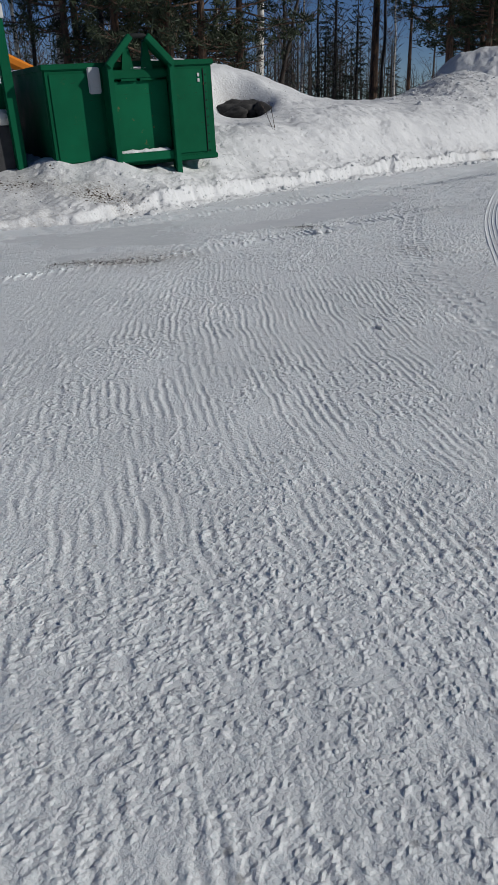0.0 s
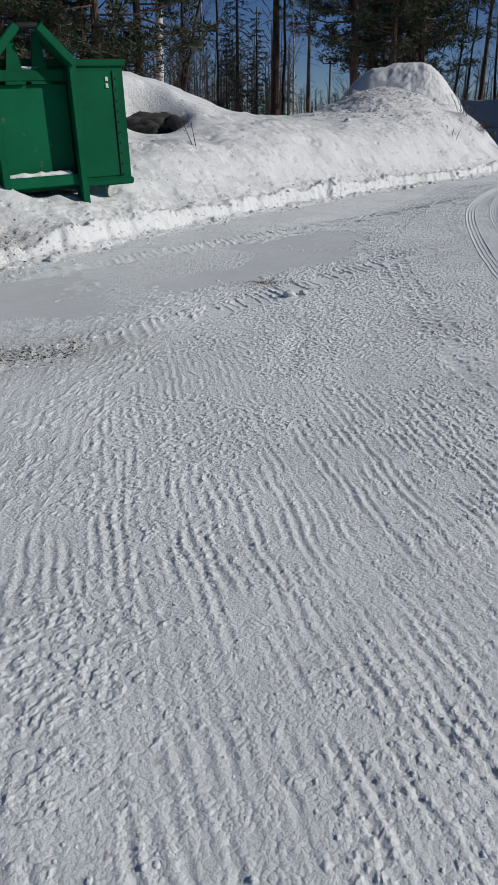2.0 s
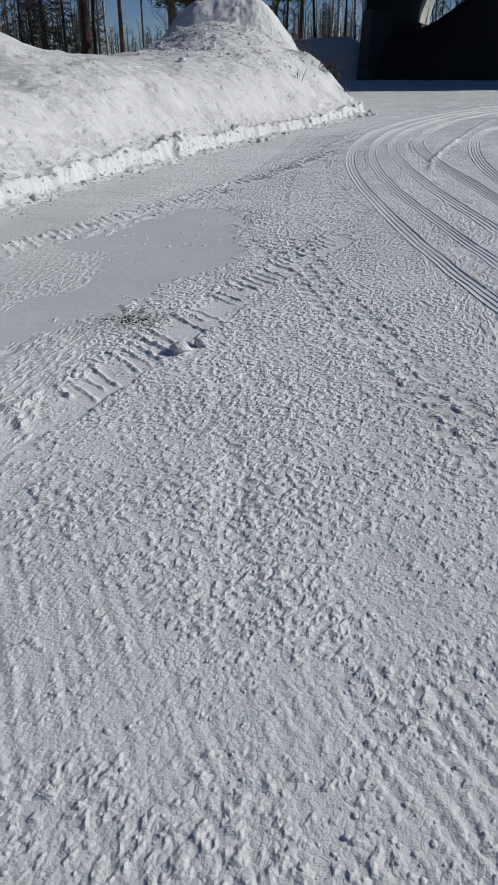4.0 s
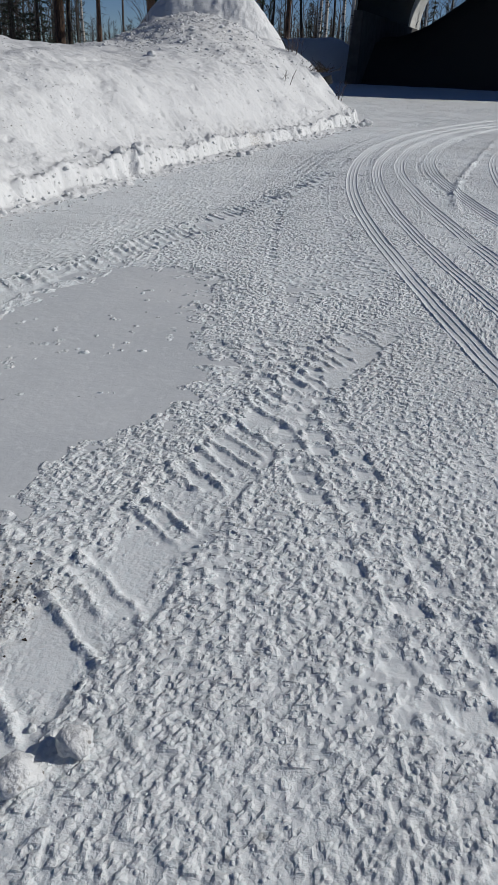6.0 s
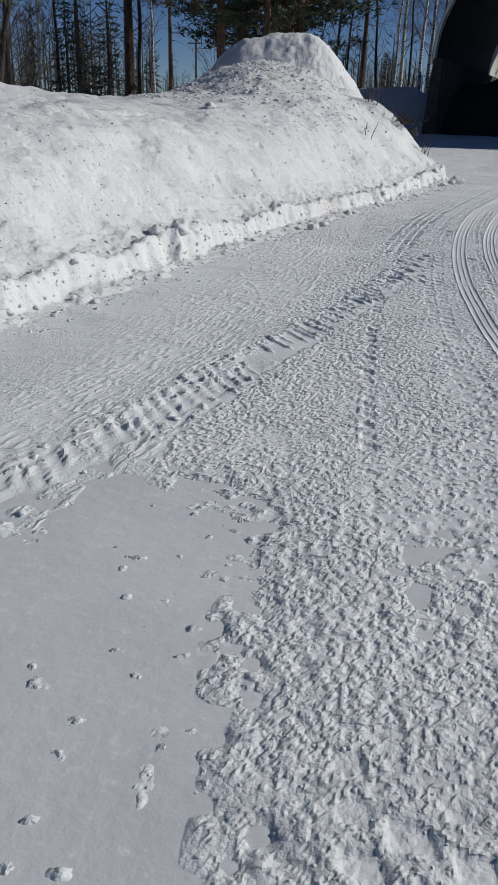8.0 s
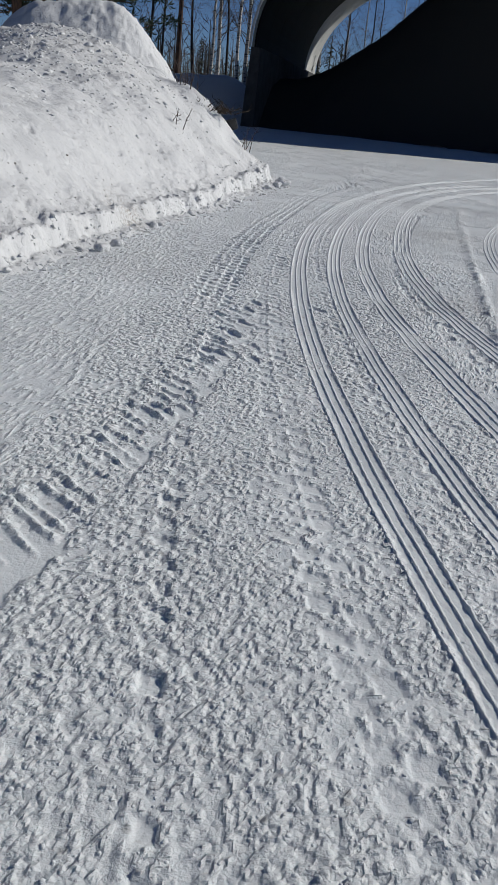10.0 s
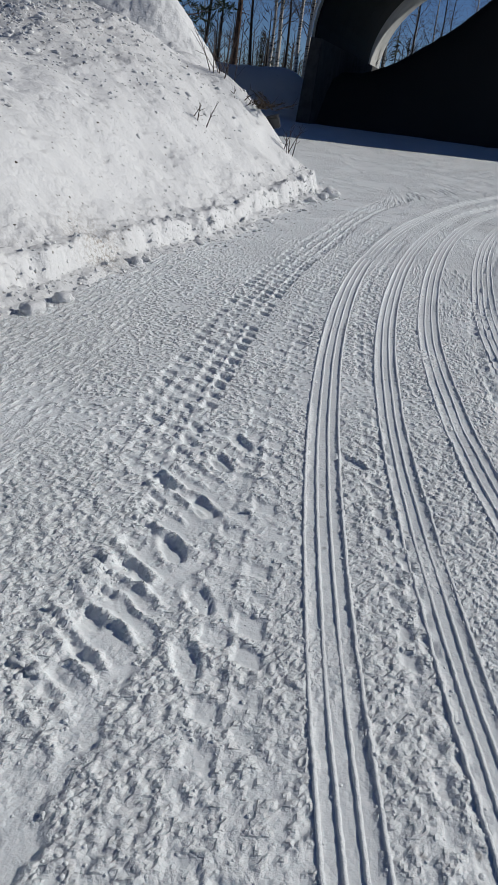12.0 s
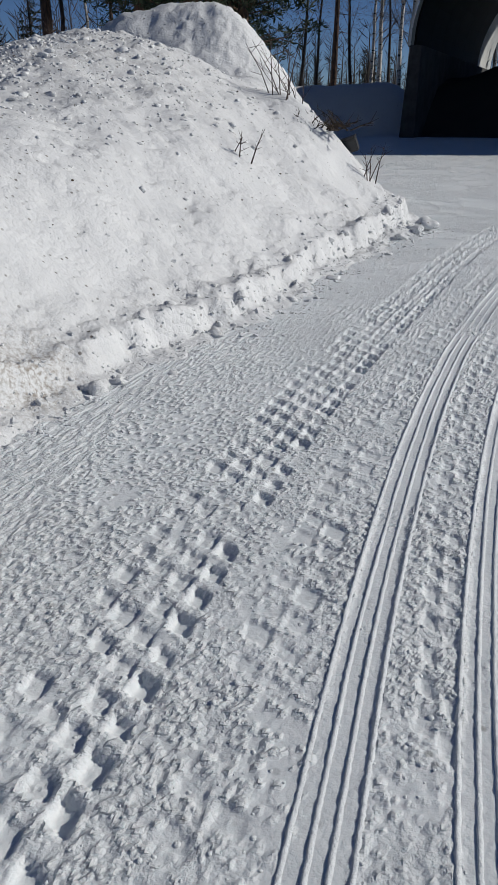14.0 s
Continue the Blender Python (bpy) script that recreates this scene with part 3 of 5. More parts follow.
for px, py, rx, ry, k in LOOSE:
    deep += k * np.exp(-((cx - px) / rx) ** 2 - ((cy - py) / ry) ** 2)
cover = np.clip(cover + deep, 0, 1)
need1, need2 = 0.78 - 0.42 * cover, 0.72 - 0.70 * cover
tall1 = g1 ** 1.3 * np.maximum(id1 - need1, 0) / (1 - need1)
tall2 = g2 ** 1.3 * (0.3 + 0.7 * np.maximum(id2 - need2, 0) / (1 - need2)) * (id2 > need2)
woven = smooth(3.2, 1.4, np.abs(GU[close])) * smooth(25, 16.8, cy)               # the wide weave at the sides carries no small crumbs
shake = np.random.default_rng(5).uniform(-1, 1, cx.shape)
crumb = woven * (0.62 + 0.38 * smooth(0.5, 3.0, cy)) * (roughness + 0.35 * deep) * (0.0054 * tall1 + 0.0080 * tall2 + (0.2 + 0.8 * cover) * (0.0018 * vx + 0.0010 * wx + 0.0009 * shake))
pressed = np.ones_like(cx)
relief = 0.008 * fbm(cx / 0.45, cy / 0.45, 3, 54)
ribbed, ribbed_at = washboard(cx, cy)
relief += 0.0098 * ribbed * smooth(3.4, 2.6, np.abs(GU[close]))
crumb *= 1 - 0.25 * ribbed_at
for track in TRACKS:
    track.apply(cx, cy, relief, pressed)
for px, py, turn in ((0.87, 14.05, 0.45), (0.78, 13.84, 0.35), (0.72, 13.45, 0.5), (0.62, 13.15, 0.3), (0.72, 12.87, 0.25), (0.69, 12.60, 0.2), (0.50, 13.0, 0.6), (0.55, 13.62, 0.4), (1.36, 13.95, 0.7)):
    lug_print(cx, cy, relief, pressed, px, py, turn)
crumb *= pressed
wet = poly_distance(cx, cy, PUDDLE) + 0.16 * fbm(cx / 0.55, cy / 0.55, 3, 55)
wet = np.maximum(wet, poly_distance(cx, cy, SLIVER) + 0.05 * fbm(cx / 0.2, cy / 0.2, 2, 56))
dip = smooth(-0.16, 0.20, wet + 0.13 * vnoise(cx / 0.07, cy / 0.07, 66) + 0.06 * wx)
patches = smooth(0.35, 0.7, fbm(cx / 0.06, cy / 0.06, 3, 57)) * smooth(0.0, 0.4, fbm(cx / 0.6, cy / 0.6, 2, 64))
relief = relief * (1 - 0.7 * dip) + crumb * (1 - dip * (1 - 0.6 * patches)) - 0.019 * dip * (1 - 0.72 * patches)
GZ = yard_base(GX, GY)
GZ[close] += relief
grit, crust, loose = np.zeros_like(GX), np.ones_like(GX), np.zeros_like(GX)
crust[close] = np.maximum(smooth(-0.001, 0.004, crumb), (1.25 - 0.5 * woven) * cover * pressed)
loose[close] = (0.10 + 0.9 * cover + deep) * pressed ** 1.5 * (1 - dip * 0.97) * roughness
g = np.zeros_like(cx)
for px, py, r, k in ((-1.8, 1.3, 0.45, 1.0), (-1.4, 1.75, 0.3, 0.7), (-0.82, 4.1, 0.22, 0.8), (0.86, 2.75, 0.4, 0.45), (1.78, 1.4, 0.9, 0.35), (2.6, 14.4, 0.5, 0.5),
                     (3.9, 18.6, 0.9, 0.5), (5.0, 22.6, 0.8, 0.5), (1.2, -0.5, 1.2, 0.12), (0.6, 6.4, 0.6, 0.25), (-0.3, 15.6, 0.8, 0.3), (2.0, 3.2, 0.8, 0.3)):
    g += k * np.exp(-((cx - px) ** 2 + (cy - py) ** 2) / r ** 2)
grit[close] = np.clip(g, 0, 1)


def yard_mesh():
    """The sheet: a finely woven lane, and sides that keep every third row and meet it without a gap."""
    ny, nx = GX.shape
    i0, i1 = len(us_left), len(us_left) + len(us_core) - 1
    for i in (i0, i1):
        for F in (GX, GZ):
            a, b = F[:-1:3, i].copy(), F[3::3, i].copy()
            F[1::3, i], F[2::3, i] = a + (b - a) / 3, a + (b - a) * 2 / 3
    idx = np.arange(nx * ny, dtype=np.int32).reshape(ny, nx)
    blocks = [idx[:, i0:i1 + 1], idx[::3, :i0 + 1], idx[::3, i1:]]
    quads = np.concatenate([np.stack([b[:-1, :-1], b[:-1, 1:], b[1:, 1:], b[1:, :-1]], -1).reshape(-1, 4) for b in blocks])
    used = np.zeros(nx * ny, bool)
    used[quads.ravel()] = True
    renum = np.cumsum(used) - 1
    me = flat_mesh("ground", np.stack([GX, GY, GZ], -1).reshape(-1, 3)[used], renum[quads], SNOW_ROAD, True)
    for key, field in (("grit", grit), ("crust", crust)):
        me.attributes.new(key, "FLOAT", "POINT").data.foreach_set("value", field.ravel()[used].astype(np.float32))
    return me


def flat_mesh(name, co, faces, mat, soft):
    """A mesh from arrays of corners and of equal-sided faces."""
    me = bpy.data.meshes.new(name)
    me.vertices.add(len(co))
    me.vertices.foreach_set("co", co.astype(np.float32).ravel())
    me.loops.add(faces.size)
    me.loops.foreach_set("vertex_index", faces.astype(np.int32).ravel())
    me.polygons.add(len(faces))
    me.polygons.foreach_set("loop_start", np.arange(0, faces.size, faces.shape[1], dtype=np.int32))
    me.update(calc_edges=True)
    me.polygons.foreach_set("use_smooth", np.full(len(faces), soft))
    set_material(me, mat)
    return me


ground = new("ground", yard_mesh())
tagged(ground, "packed white snow over a yard, pressed with tyre tracks", "snowy ground", kind="structure")


def yard_field(F, px, py):
    """A field of the yard's sheet at places."""
    shift = np.interp(py, np.arange(-20, 60, 0.01), bend)
    u = px - shift
    for _ in range(6):
        u = px - shift * np.exp(-(u / 6.0) ** 2)
    i = np.clip(np.searchsorted(us, u) - 1, 0, len(us) - 2)
    k = np.clip(np.searchsorted(ys, py) - 1, 0, len(ys) - 2)
    f, g = (u - us[i]) / (us[i + 1] - us[i]), (py - ys[k]) / (ys[k + 1] - ys[k])
    return (F[k, i] * (1 - f) + F[k, i + 1] * f) * (1 - g) + (F[k + 1, i] * (1 - f) + F[k + 1, i + 1] * f) * g


def ground_at(px, py):
    """Top of the snow sheet at places."""
    return yard_field(GZ, px, py)


class Ridges:
    """Thin raised lines of pressed snow, gathered into one mesh."""

    def __init__(self):
        self.co, self.f, self.n = [], [], 0

    def line(self, x, y, height, half):
        z = ground_at(x, y)
        dx, dy = np.gradient(x), np.gradient(y)
        ln = np.hypot(dx, dy) + 1e-9
        nx, ny = dy / ln, -dx / ln
        rows = []
        for side, up in ((-0.95, None), (-0.4, 0.85), (0.0, 1.0), (0.65, 0.5), (1.25, None)):
            rows.append(np.stack([x + nx * side * half, y + ny * side * half, z - 0.006 if up is None else z + up * height], 1))
        m = len(x)
        self.co.append(np.stack(rows, 1).reshape(-1, 3))
        a = self.n + 5 * np.arange(m - 1)[:, None] + np.arange(4)[None]
        keep = (np.maximum(height[1:], height[:-1]) > 0.0008)[:, None] & np.ones(4, bool)[None]
        a = a[keep]
        self.f.append(np.stack([a, a + 1, a + 6, a + 5], 1))
        self.n += 5 * m

    def finish(self, name, label):
        me = flat_mesh(name, np.concatenate(self.co), np.concatenate(self.f), SNOW_LOOSE, True)
        return tagged(new(name, me), label, "tyre track", kind="stuff")


def clod_field(name, px, py, pz, r, mat, label, category, seed, flat=0.6, fine=2):
    """Irregular clods of snow without number, sunk in what they lie on, in one mesh."""
    rng = np.random.default_rng(seed)
    bm = bmesh.new()
    bmesh.ops.create_icosphere(bm, subdivisions=fine, radius=1)
    bm.verts.index_update()
    ball = np.array([v.co[:] for v in bm.verts])
    tris = np.array([[v.index for v in f.verts] for f in bm.faces])
    bm.free()
    shapes = np.stack([ball * np.array([1 + 0.75 * noise.noise(Vector(p) * 1.5 + Vector((9.0 * k, 3.0 * k, k))) + 0.5 * noise.noise(Vector(p) * 3.2 + Vector((5.0 * k, k, k)))
                                        for p in ball])[:, None] for k in range(8)])
    n = len(px)
    co = shapes[rng.integers(0, 8, n)] * rng.uniform(0.55, 1.5, (n, 1, 3))
    a = rng.uniform(0, 6.28, n)
    c, d = np.cos(a)[:, None], np.sin(a)[:, None]
    x, y, z = co[:, :, 0] * c - co[:, :, 1] * d, co[:, :, 0] * d + co[:, :, 1] * c, co[:, :, 2] * flat
    co = np.stack([x, y, z], 2) * r[:, None, None] + np.stack([px, py, pz], 1)[:, None, :]
    faces = (tris[None] + len(ball) * np.arange(n)[:, None, None]).reshape(-1, 3)
    return tagged(new(name, flat_mesh(name, co.reshape(-1, 3), faces, mat, True)), label, category, kind="stuff")


def scatter(name, px, py, pz, r, mat, label, category, seed, flat=0.75, soft=False):
    """Small broken pieces without number, each an eight-sided crumb of its own size and turn, in one mesh."""
    rng = np.random.default_rng(seed)
    n = len(px)
    octa = np.array([(1, 0, 0), (-1, 0, 0), (0, 1, 0), (0, -1, 0), (0, 0, 1), (0, 0, -1)], float)
    co = octa[None] * rng.uniform(0.8, 1.2, (n, 6, 1)) * r[:, None, None]
    co += rng.uniform(-0.2, 0.2, (n, 6, 3)) * r[:, None, None]
    q = rng.normal(size=(n, 4))
    q /= np.linalg.norm(q, axis=1)[:, None]
    w, a, b, c = q.T
    rot = np.stack([1 - 2 * (b * b + c * c), 2 * (a * b - w * c), 2 * (a * c + w * b), 2 * (a * b + w * c), 1 - 2 * (a * a + c * c), 2 * (b * c - w * a),
                    2 * (a * c - w * b), 2 * (b * c + w * a), 1 - 2 * (a * a + b * b)], 1).reshape(n, 3, 3)
    co = np.einsum("nij,nkj->nki", rot, co)
    co[:, :, 2] *= flat
    co += np.stack([px, py, pz - 0.15 * r], 1)[:, None, :]
    faces = np.array([(0, 2, 4), (2, 1, 4), (1, 3, 4), (3, 0, 4), (2, 0, 5), (1, 2, 5), (3, 1, 5), (0, 3, 5)])
    tris = (faces[None] + 6 * np.arange(n)[:, None, None]).reshape(-1, 3)
    return tagged(new(name, flat_mesh(name, co.reshape(-1, 3), tris, mat, soft)), label, category, kind="stuff")


def domes(name, px, py, pz, r, mat, label, category, seed):
    """Rounded crumbs without number, half sunk in what they lie on, in one mesh."""
    rng = np.random.default_rng(seed)
    n = len(px)
    w = np.arange(6) * math.pi / 3
    rings = [np.stack([np.cos(w + 0.5 * k) * wide, np.sin(w + 0.5 * k) * wide, np.full(6, up)], 1) for k, (wide, up) in enumerate(((1.0, -0.25), (0.82, 0.42)))]
    shape = np.concatenate(rings + [np.array([[0, 0, 0.78]])])
    co = shape[None] * rng.uniform(0.8, 1.25, (n, 1, 3)) * rng.uniform(0.85, 1.15, (n, 13, 1)) * r[:, None, None]
    co += np.stack([px, py, pz], 1)[:, None, :]
    faces = []
    for k in range(6):
        j = (k + 1) % 6
        faces += [(k, j, 6 + k), (j, 6 + j, 6 + k), (6 + k, 6 + j, 12)]
    tris = (np.array(faces)[None] + 13 * np.arange(n)[:, None, None]).reshape(-1, 3)
    return tagged(new(name, flat_mesh(name, co.reshape(-1, 3), tris, mat, True)), label, category, kind="stuff")


def tread_marks():
    """Ribs that tyre grooves left standing, clods beside the tractor's bars, and loose crumbs over the walked lane."""
    ribs = Ridges()
    cx_, cy_, cr_ = [], [], []
    fx_, fy_, fr_ = [], [], []
    rng = np.random.default_rng(31)
    for tr in TRACKS:
        w, d, end = tr.width, tr.depth, tr.s[-1]
        if tr.kind == "rib":
            fine = 15.0 if tr.seed < 4 else 0.4
            t = np.concatenate([np.arange(0.4, min(end - 0.4, fine), 0.0135), np.arange(fine, end - 0.4, 0.05)])
            for j in range(tr.ribs):
                q = (j / (tr.ribs - 1) - 0.5) * w + 0.002 * vnoise(t / 0.5, t * 0 + j, tr.seed) + 0.0014 * vnoise(t / 0.014, t * 0 + 7.7 * j, tr.seed + 5)
                x, y = tr.place(t, q)
                wear = smooth(-1.0, -0.25, fbm(x / 0.6, y / 0.6, 2, tr.seed)) * smooth(0.4, 1.2, t) * smooth(0.4, 1.2, end - t)
                bead = 0.76 + 0.34 * vnoise(t / 0.018, t * 0 + 3.3 * j, tr.seed + 3) + 0.12 * vnoise(t / 0.3, t * 0 + 1.7 * j, tr.seed + 4)
                ribs.line(x, y, np.maximum(0.85 * d * bead * wear, 0) * (1 - 0.2 * smooth(14, 24, y)), 0.0094)
                k = rng.integers(0, len(t), int(10 * min(end, 12)))
                fx_.append(x[k] + rng.normal(0, 0.007, len(k))), fy_.append(y[k]), fr_.append(0.0025 + rng.exponential(0.0016, len(k)))
        elif tr.kind == "bar":
            t = rng.uniform(0.3, end - 0.3, int(30 * end))
            q = np.where(rng.random(len(t)) < 0.85, -0.38, 0.53) * w + rng.normal(0, 0.10 * w, len(t))
            x, y = tr.place(t, q)
            cx_.append(x), cy_.append(y), cr_.append(np.minimum(0.024, 0.006 + rng.exponential(0.0042, len(t))))
        elif tr.kind == "pad":
            t = rng.uniform(0.3, min(end, 14.0), int(16 * min(end, 12.0)))
            x, y = tr.place(t, rng.uniform(-0.55, 0.55, len(t)) * w)
            fx_.append(x), fy_.append(y), fr_.append(0.004 + rng.exponential(0.0028, len(t)))
    ribs.finish("tread_ribs", "thin ribs of snow left standing by tyre grooves")
    x, y, r = np.concatenate(cx_), np.concatenate(cy_), np.concatenate(cr_)
    clod_field("tread_clods", x, y, ground_at(x, y) - 0.1 * r, r, SNOW_LOOSE, "clods of snow squeezed up between tyre lugs", "snow clods", 32, 0.55)
    # loose crumbs lie thickest where no wheel has pressed them flat
    n = 34000
    py = rng.uniform(-4.4, 17.0, n)
    px = np.interp(py, np.arange(-20, 60, 0.01), bend) + rng.uniform(-1, 1, n) * np.where(rng.random(n) < 0.78, 0.8, 1.6)
    ok = rng.random(n) < 0.62 * np.clip(yard_field(loose, px, py), 0, 1.3) * (0.55 + 0.45 * smooth(0.0, 2.5, py))
    px, py = px[ok], py[ok]
    r = np.minimum(0.010, 0.0036 + rng.gamma(2.0, 0.0012, len(px)))
    px, py, r = np.concatenate([px, *fx_]), np.concatenate([py, *fy_]), np.minimum(np.concatenate([r, *fr_]), 0.010)
    domes("yard_crumbs", px, py, ground_at(px, py) - 0.3 * r, r, SNOW_LOOSE, "loose crumbs of snow strewn over the yard", "snow crumbs", 33)


def ground_z(x, y):
    return float(yard_base(np.array([x], float), np.array([y], float))[0])


tread_marks()


# the frozen puddle: a level pane of grey ice that shows where the snow dips
def ice_pane(name, outline, z, label):
    bm = bmesh.new()
    mid = Vector((sum(p[0] for p in outline) / len(outline), sum(p[1] for p in outline) / len(outline), 0))
    grown = [mid + (Vector((*p, 0)) - mid) * (1 + 0.3 / max(0.3, (Vector((*p, 0)) - mid).length)) for p in outline]
    top = [bm.verts.new((p.x, p.y, z)) for p in grown]
    bottom = [bm.verts.new((p.x, p.y, z - 0.06)) for p in grown]
    bm.faces.new(top[::-1])
    bm.faces.new(bottom)
    for k in range(len(top)):
        k2 = (k + 1) % len(top)
        bm.faces.new((top[k], top[k2], bottom[k2], bottom[k]))
    bmesh.ops.recalc_face_normals(bm, faces=bm.faces)
    me = bpy.data.meshes.new(name)
    bm.to_mesh(me)
    bm.free()
    set_material(me, ICE)
    return tagged(new(name, me), label, "ice", kind="structure")


ice_pane("ice", PUDDLE, -0.012, "smooth grey ice of a frozen puddle in the snow")
ice_pane("ice", SLIVER, -0.014, "small patch of bare grey ice in the snow")

# ---------------------------------------------------------------- the ploughed snow bank
BANK = BASE_LINE + [(2.38, 25.5), (2.2, 27.0), (2.1, 29.0), (2.0, 31.5), (1.7, 34.0), (0.3, 36.5), (-6, 39), (-18, 39), (-22, 20), (-22, 1), (-9, 0.6)]


def hill(x, y, px, py, h, rx, ry, p=1.0):
    return h * np.exp(-(((x - px) / rx) ** 2 + ((y - py) / ry) ** 2) ** p)


def bank_height(x, y):
    """Height of the bank over the yard: a cut foot, a steep face, rounded heaps on top."""
    d0 = poly_distance(x, y, BANK)
    d = d0 + 0.10 * fbm(x / 0.7, y / 0.7, 3, 70) + 0.085 * fbm(x / 0.18, y / 0.18, 3, 71)
    lift = smooth(2.5, 6.0, y)
    apron = (0.09 + 0.05 * fbm(x / 0.5, y / 0.5, 3, 73)) * smooth(-0.5, 0.05, d)
    foot = (0.20 + 0.10 * fbm(x / 0.8, y / 0.8, 3, 72)) * smooth(0.0, 0.13, d)
    slope = 1.27 * (1 - np.exp(-(np.maximum(d0 + 0.05 * fbm(x / 1.6, y / 1.6, 2, 75) - 0.17, 0) / 1.13) ** 1.42))
    low = 1 - 0.64 * hill(x, y, -6.6, 5.2, 1.0, 4.2, 4.4, 1.6)
    h = apron + foot + slope * low
    h = h + hill(x, y, -7.0, 14.8, 0.85, 1.9, 3.4, 1.2) * low + hill(x, y, -10.5, 12.5, 0.9, 3.0, 6.0) * low
    h = h + hill(x, y, -1.95, 25.4, 0.98, 1.9, 3.2, 1.1) * smooth(0.2, 2.0, d)
    h = h + hill(x, y, -1.5, 32.6, 2.1, 1.9, 1.9) + hill(x, y, -3.7, 32.5, 1.2, 1.2, 1.7) + 0.16 * fbm(x / 0.9, y / 0.9, 3, 74) * smooth(29.5, 31, y) + hill(x, y, 0.15, 28.9, 0.5, 0.9, 1.8)
    h = h + 0.20 * hill(x, y, -4.75, 5.7, 1.0, 0.38, 0.3) + 0.12 * hill(x, y, -5.4, 5.2, 1.0, 0.4, 0.3)
    h = h + 0.28 * hill(x, y, 1.0, 25.4, 1.0, 0.8, 0.8)
    h = h * smooth(-0.5, 0.0, d) * (0.45 + 0.55 * lift)
    h = h - 0.34 * hill(x, y, -4.9, 11.8, 1.0, 1.3, 1.9)
    ahead, across = (x + 5.75) * 0.39 - (y - 13.6) * 0.92, (x + 5.75) * 0.92 + (y - 13.6) * 0.39
    nook = np.exp(-((ahead / np.where(ahead > 0, 2.4, 0.6)) ** 2 + (across / 0.85) ** 2) ** 2.2)
    h = h * (1 - nook) + 1.24 * nook
    return h, d


def foot_x(y):
    """Where the foot of the bank runs; its sheet is woven along this line."""
    line = [(-9.0, 0.2)] + BASE_LINE + [(2.2, 27.0), (2.1, 29.0), (2.0, 31.5), (1.7, 34.0), (0.3, 41.0)]
    return np.interp(y, [p[1] for p in line], [p[0] for p in line])


bu = np.array([-v for v in stages(0.55, (2.2, 0.022, 1.006), (8.0, 0.036, 1.018), (22.0, 0.16, 1.08))][:0:-1] + list(np.arange(-0.55, 0.95, 0.021)))
by = np.concatenate([np.arange(0.2, 17.5, 0.03), np.arange(17.5, 30, 0.042), np.arange(30, 40.5, 0.07)])
BX, BY = np.meshgrid(bu, by)
BX = BX + foot_x(BY)
BH, BD = bank_height(BX, BY)
face = smooth(0.02, 0.25, BD) * smooth(1.6, 0.5, BD)
chunk = smooth(-0.5, 0.05, BD) * smooth(0.75, 0.2, BD)
wbx, wby = vnoise(BX / 0.1, BY / 0.1, 86), vnoise(BX / 0.1, BY / 0.1, 89)
gb, idb = granules(BX / 0.12 + 0.3 * wbx, BY / 0.14 + 0.3 * wby, 81)
gs, ids = granules(BX / 0.055 + 0.25 * wby, BY / 0.06 + 0.25 * wbx, 90)
gp, idp = granules(BX / 0.10 + 0.3 * wby, BY / 0.12 + 0.3 * wbx, 87)
tumble = smooth(-0.2, 0.4, fbm(BX / 1.1, BY / 1.1, 3, 82))
crown = hill(BX, BY, -3.2, 23.5, 1.0, 3.0, 3.2, 2.0) + smooth(30, 31, BY)      # rough summits
BH = BH + smooth(-0.1, 0.3, BD) * (0.014 * fbm(BX / 0.5, BY / 0.5, 5, 80, 0.6) + (0.002 + 0.008 * tumble + 0.05 * crown) * gb * np.maximum(idb - 0.5, 0) / 0.5
                                   + (0.003 + 0.007 * tumble + 0.03 * crown) * gs * np.maximum(ids - 0.4, 0) / 0.6
                                   - 0.030 * smooth(0.45, 0.95, gp) * (idp > 0.90) * smooth(0.4, 0.8, BD) + 0.004 * vnoise(BX / 0.07, BY / 0.07, 88))
BH = BH + chunk * (0.028 * gb * np.maximum(idb - 0.4, 0) + 0.038 * gs * np.maximum(ids - 0.25, 0) + 0.03 * np.maximum(vnoise(BX / 0.28, BY / 0.28, 84) - 0.1, 0)
                   + 0.02 * fbm(BX / 0.1, BY / 0.1, 2, 83))
BZ = BH - 0.05
bank_grit = 0.10 * smooth(0.05, 0.2, BD) * smooth(0.5, 0.25, BD) * smooth(0.0, 0.3, fbm(BX / 0.8, BY / 0.8, 2, 85))
bank_grit += 1.2 * hill(BX, BY, -4.15, 4.65, 1.0, 0.5, 0.45) + 0.8 * hill(BX, BY, -5.4, 4.4, 1.0, 0.7, 0.55) + 0.42 * hill(BX, BY, -2.6, 23.6, 1.0, 2.4, 1.9) + 0.4 * hill(BX, BY, -4.4, 3.2, 1.0, 0.6, 0.5)
bank_grit += 0.9 * hill(BX, BY, -0.25, 17.35, 1.0, 0.25, 0.35) + 0.8 * hill(BX, BY, -5.75, 13.75, 1.0, 0.8, 0.45, 2.0)
snow_bank = new("snow_bank", grid_mesh("snow_bank", BX, by, BZ, SNOW_BANK, np.clip(bank_grit, 0, 1), keep=BD > -0.55))
tagged(snow_bank, "high ploughed bank of white snow with rounded summits", "snow bank")


def surface_z(x, y):
    """Top of the bank or the yard at a place."""
    h, d = bank_height(np.array([x], float), np.array([y], float))
    return max(float(h[0]) - 0.05, 0.0) if d[0] > -0.5 else ground_z(x, y)


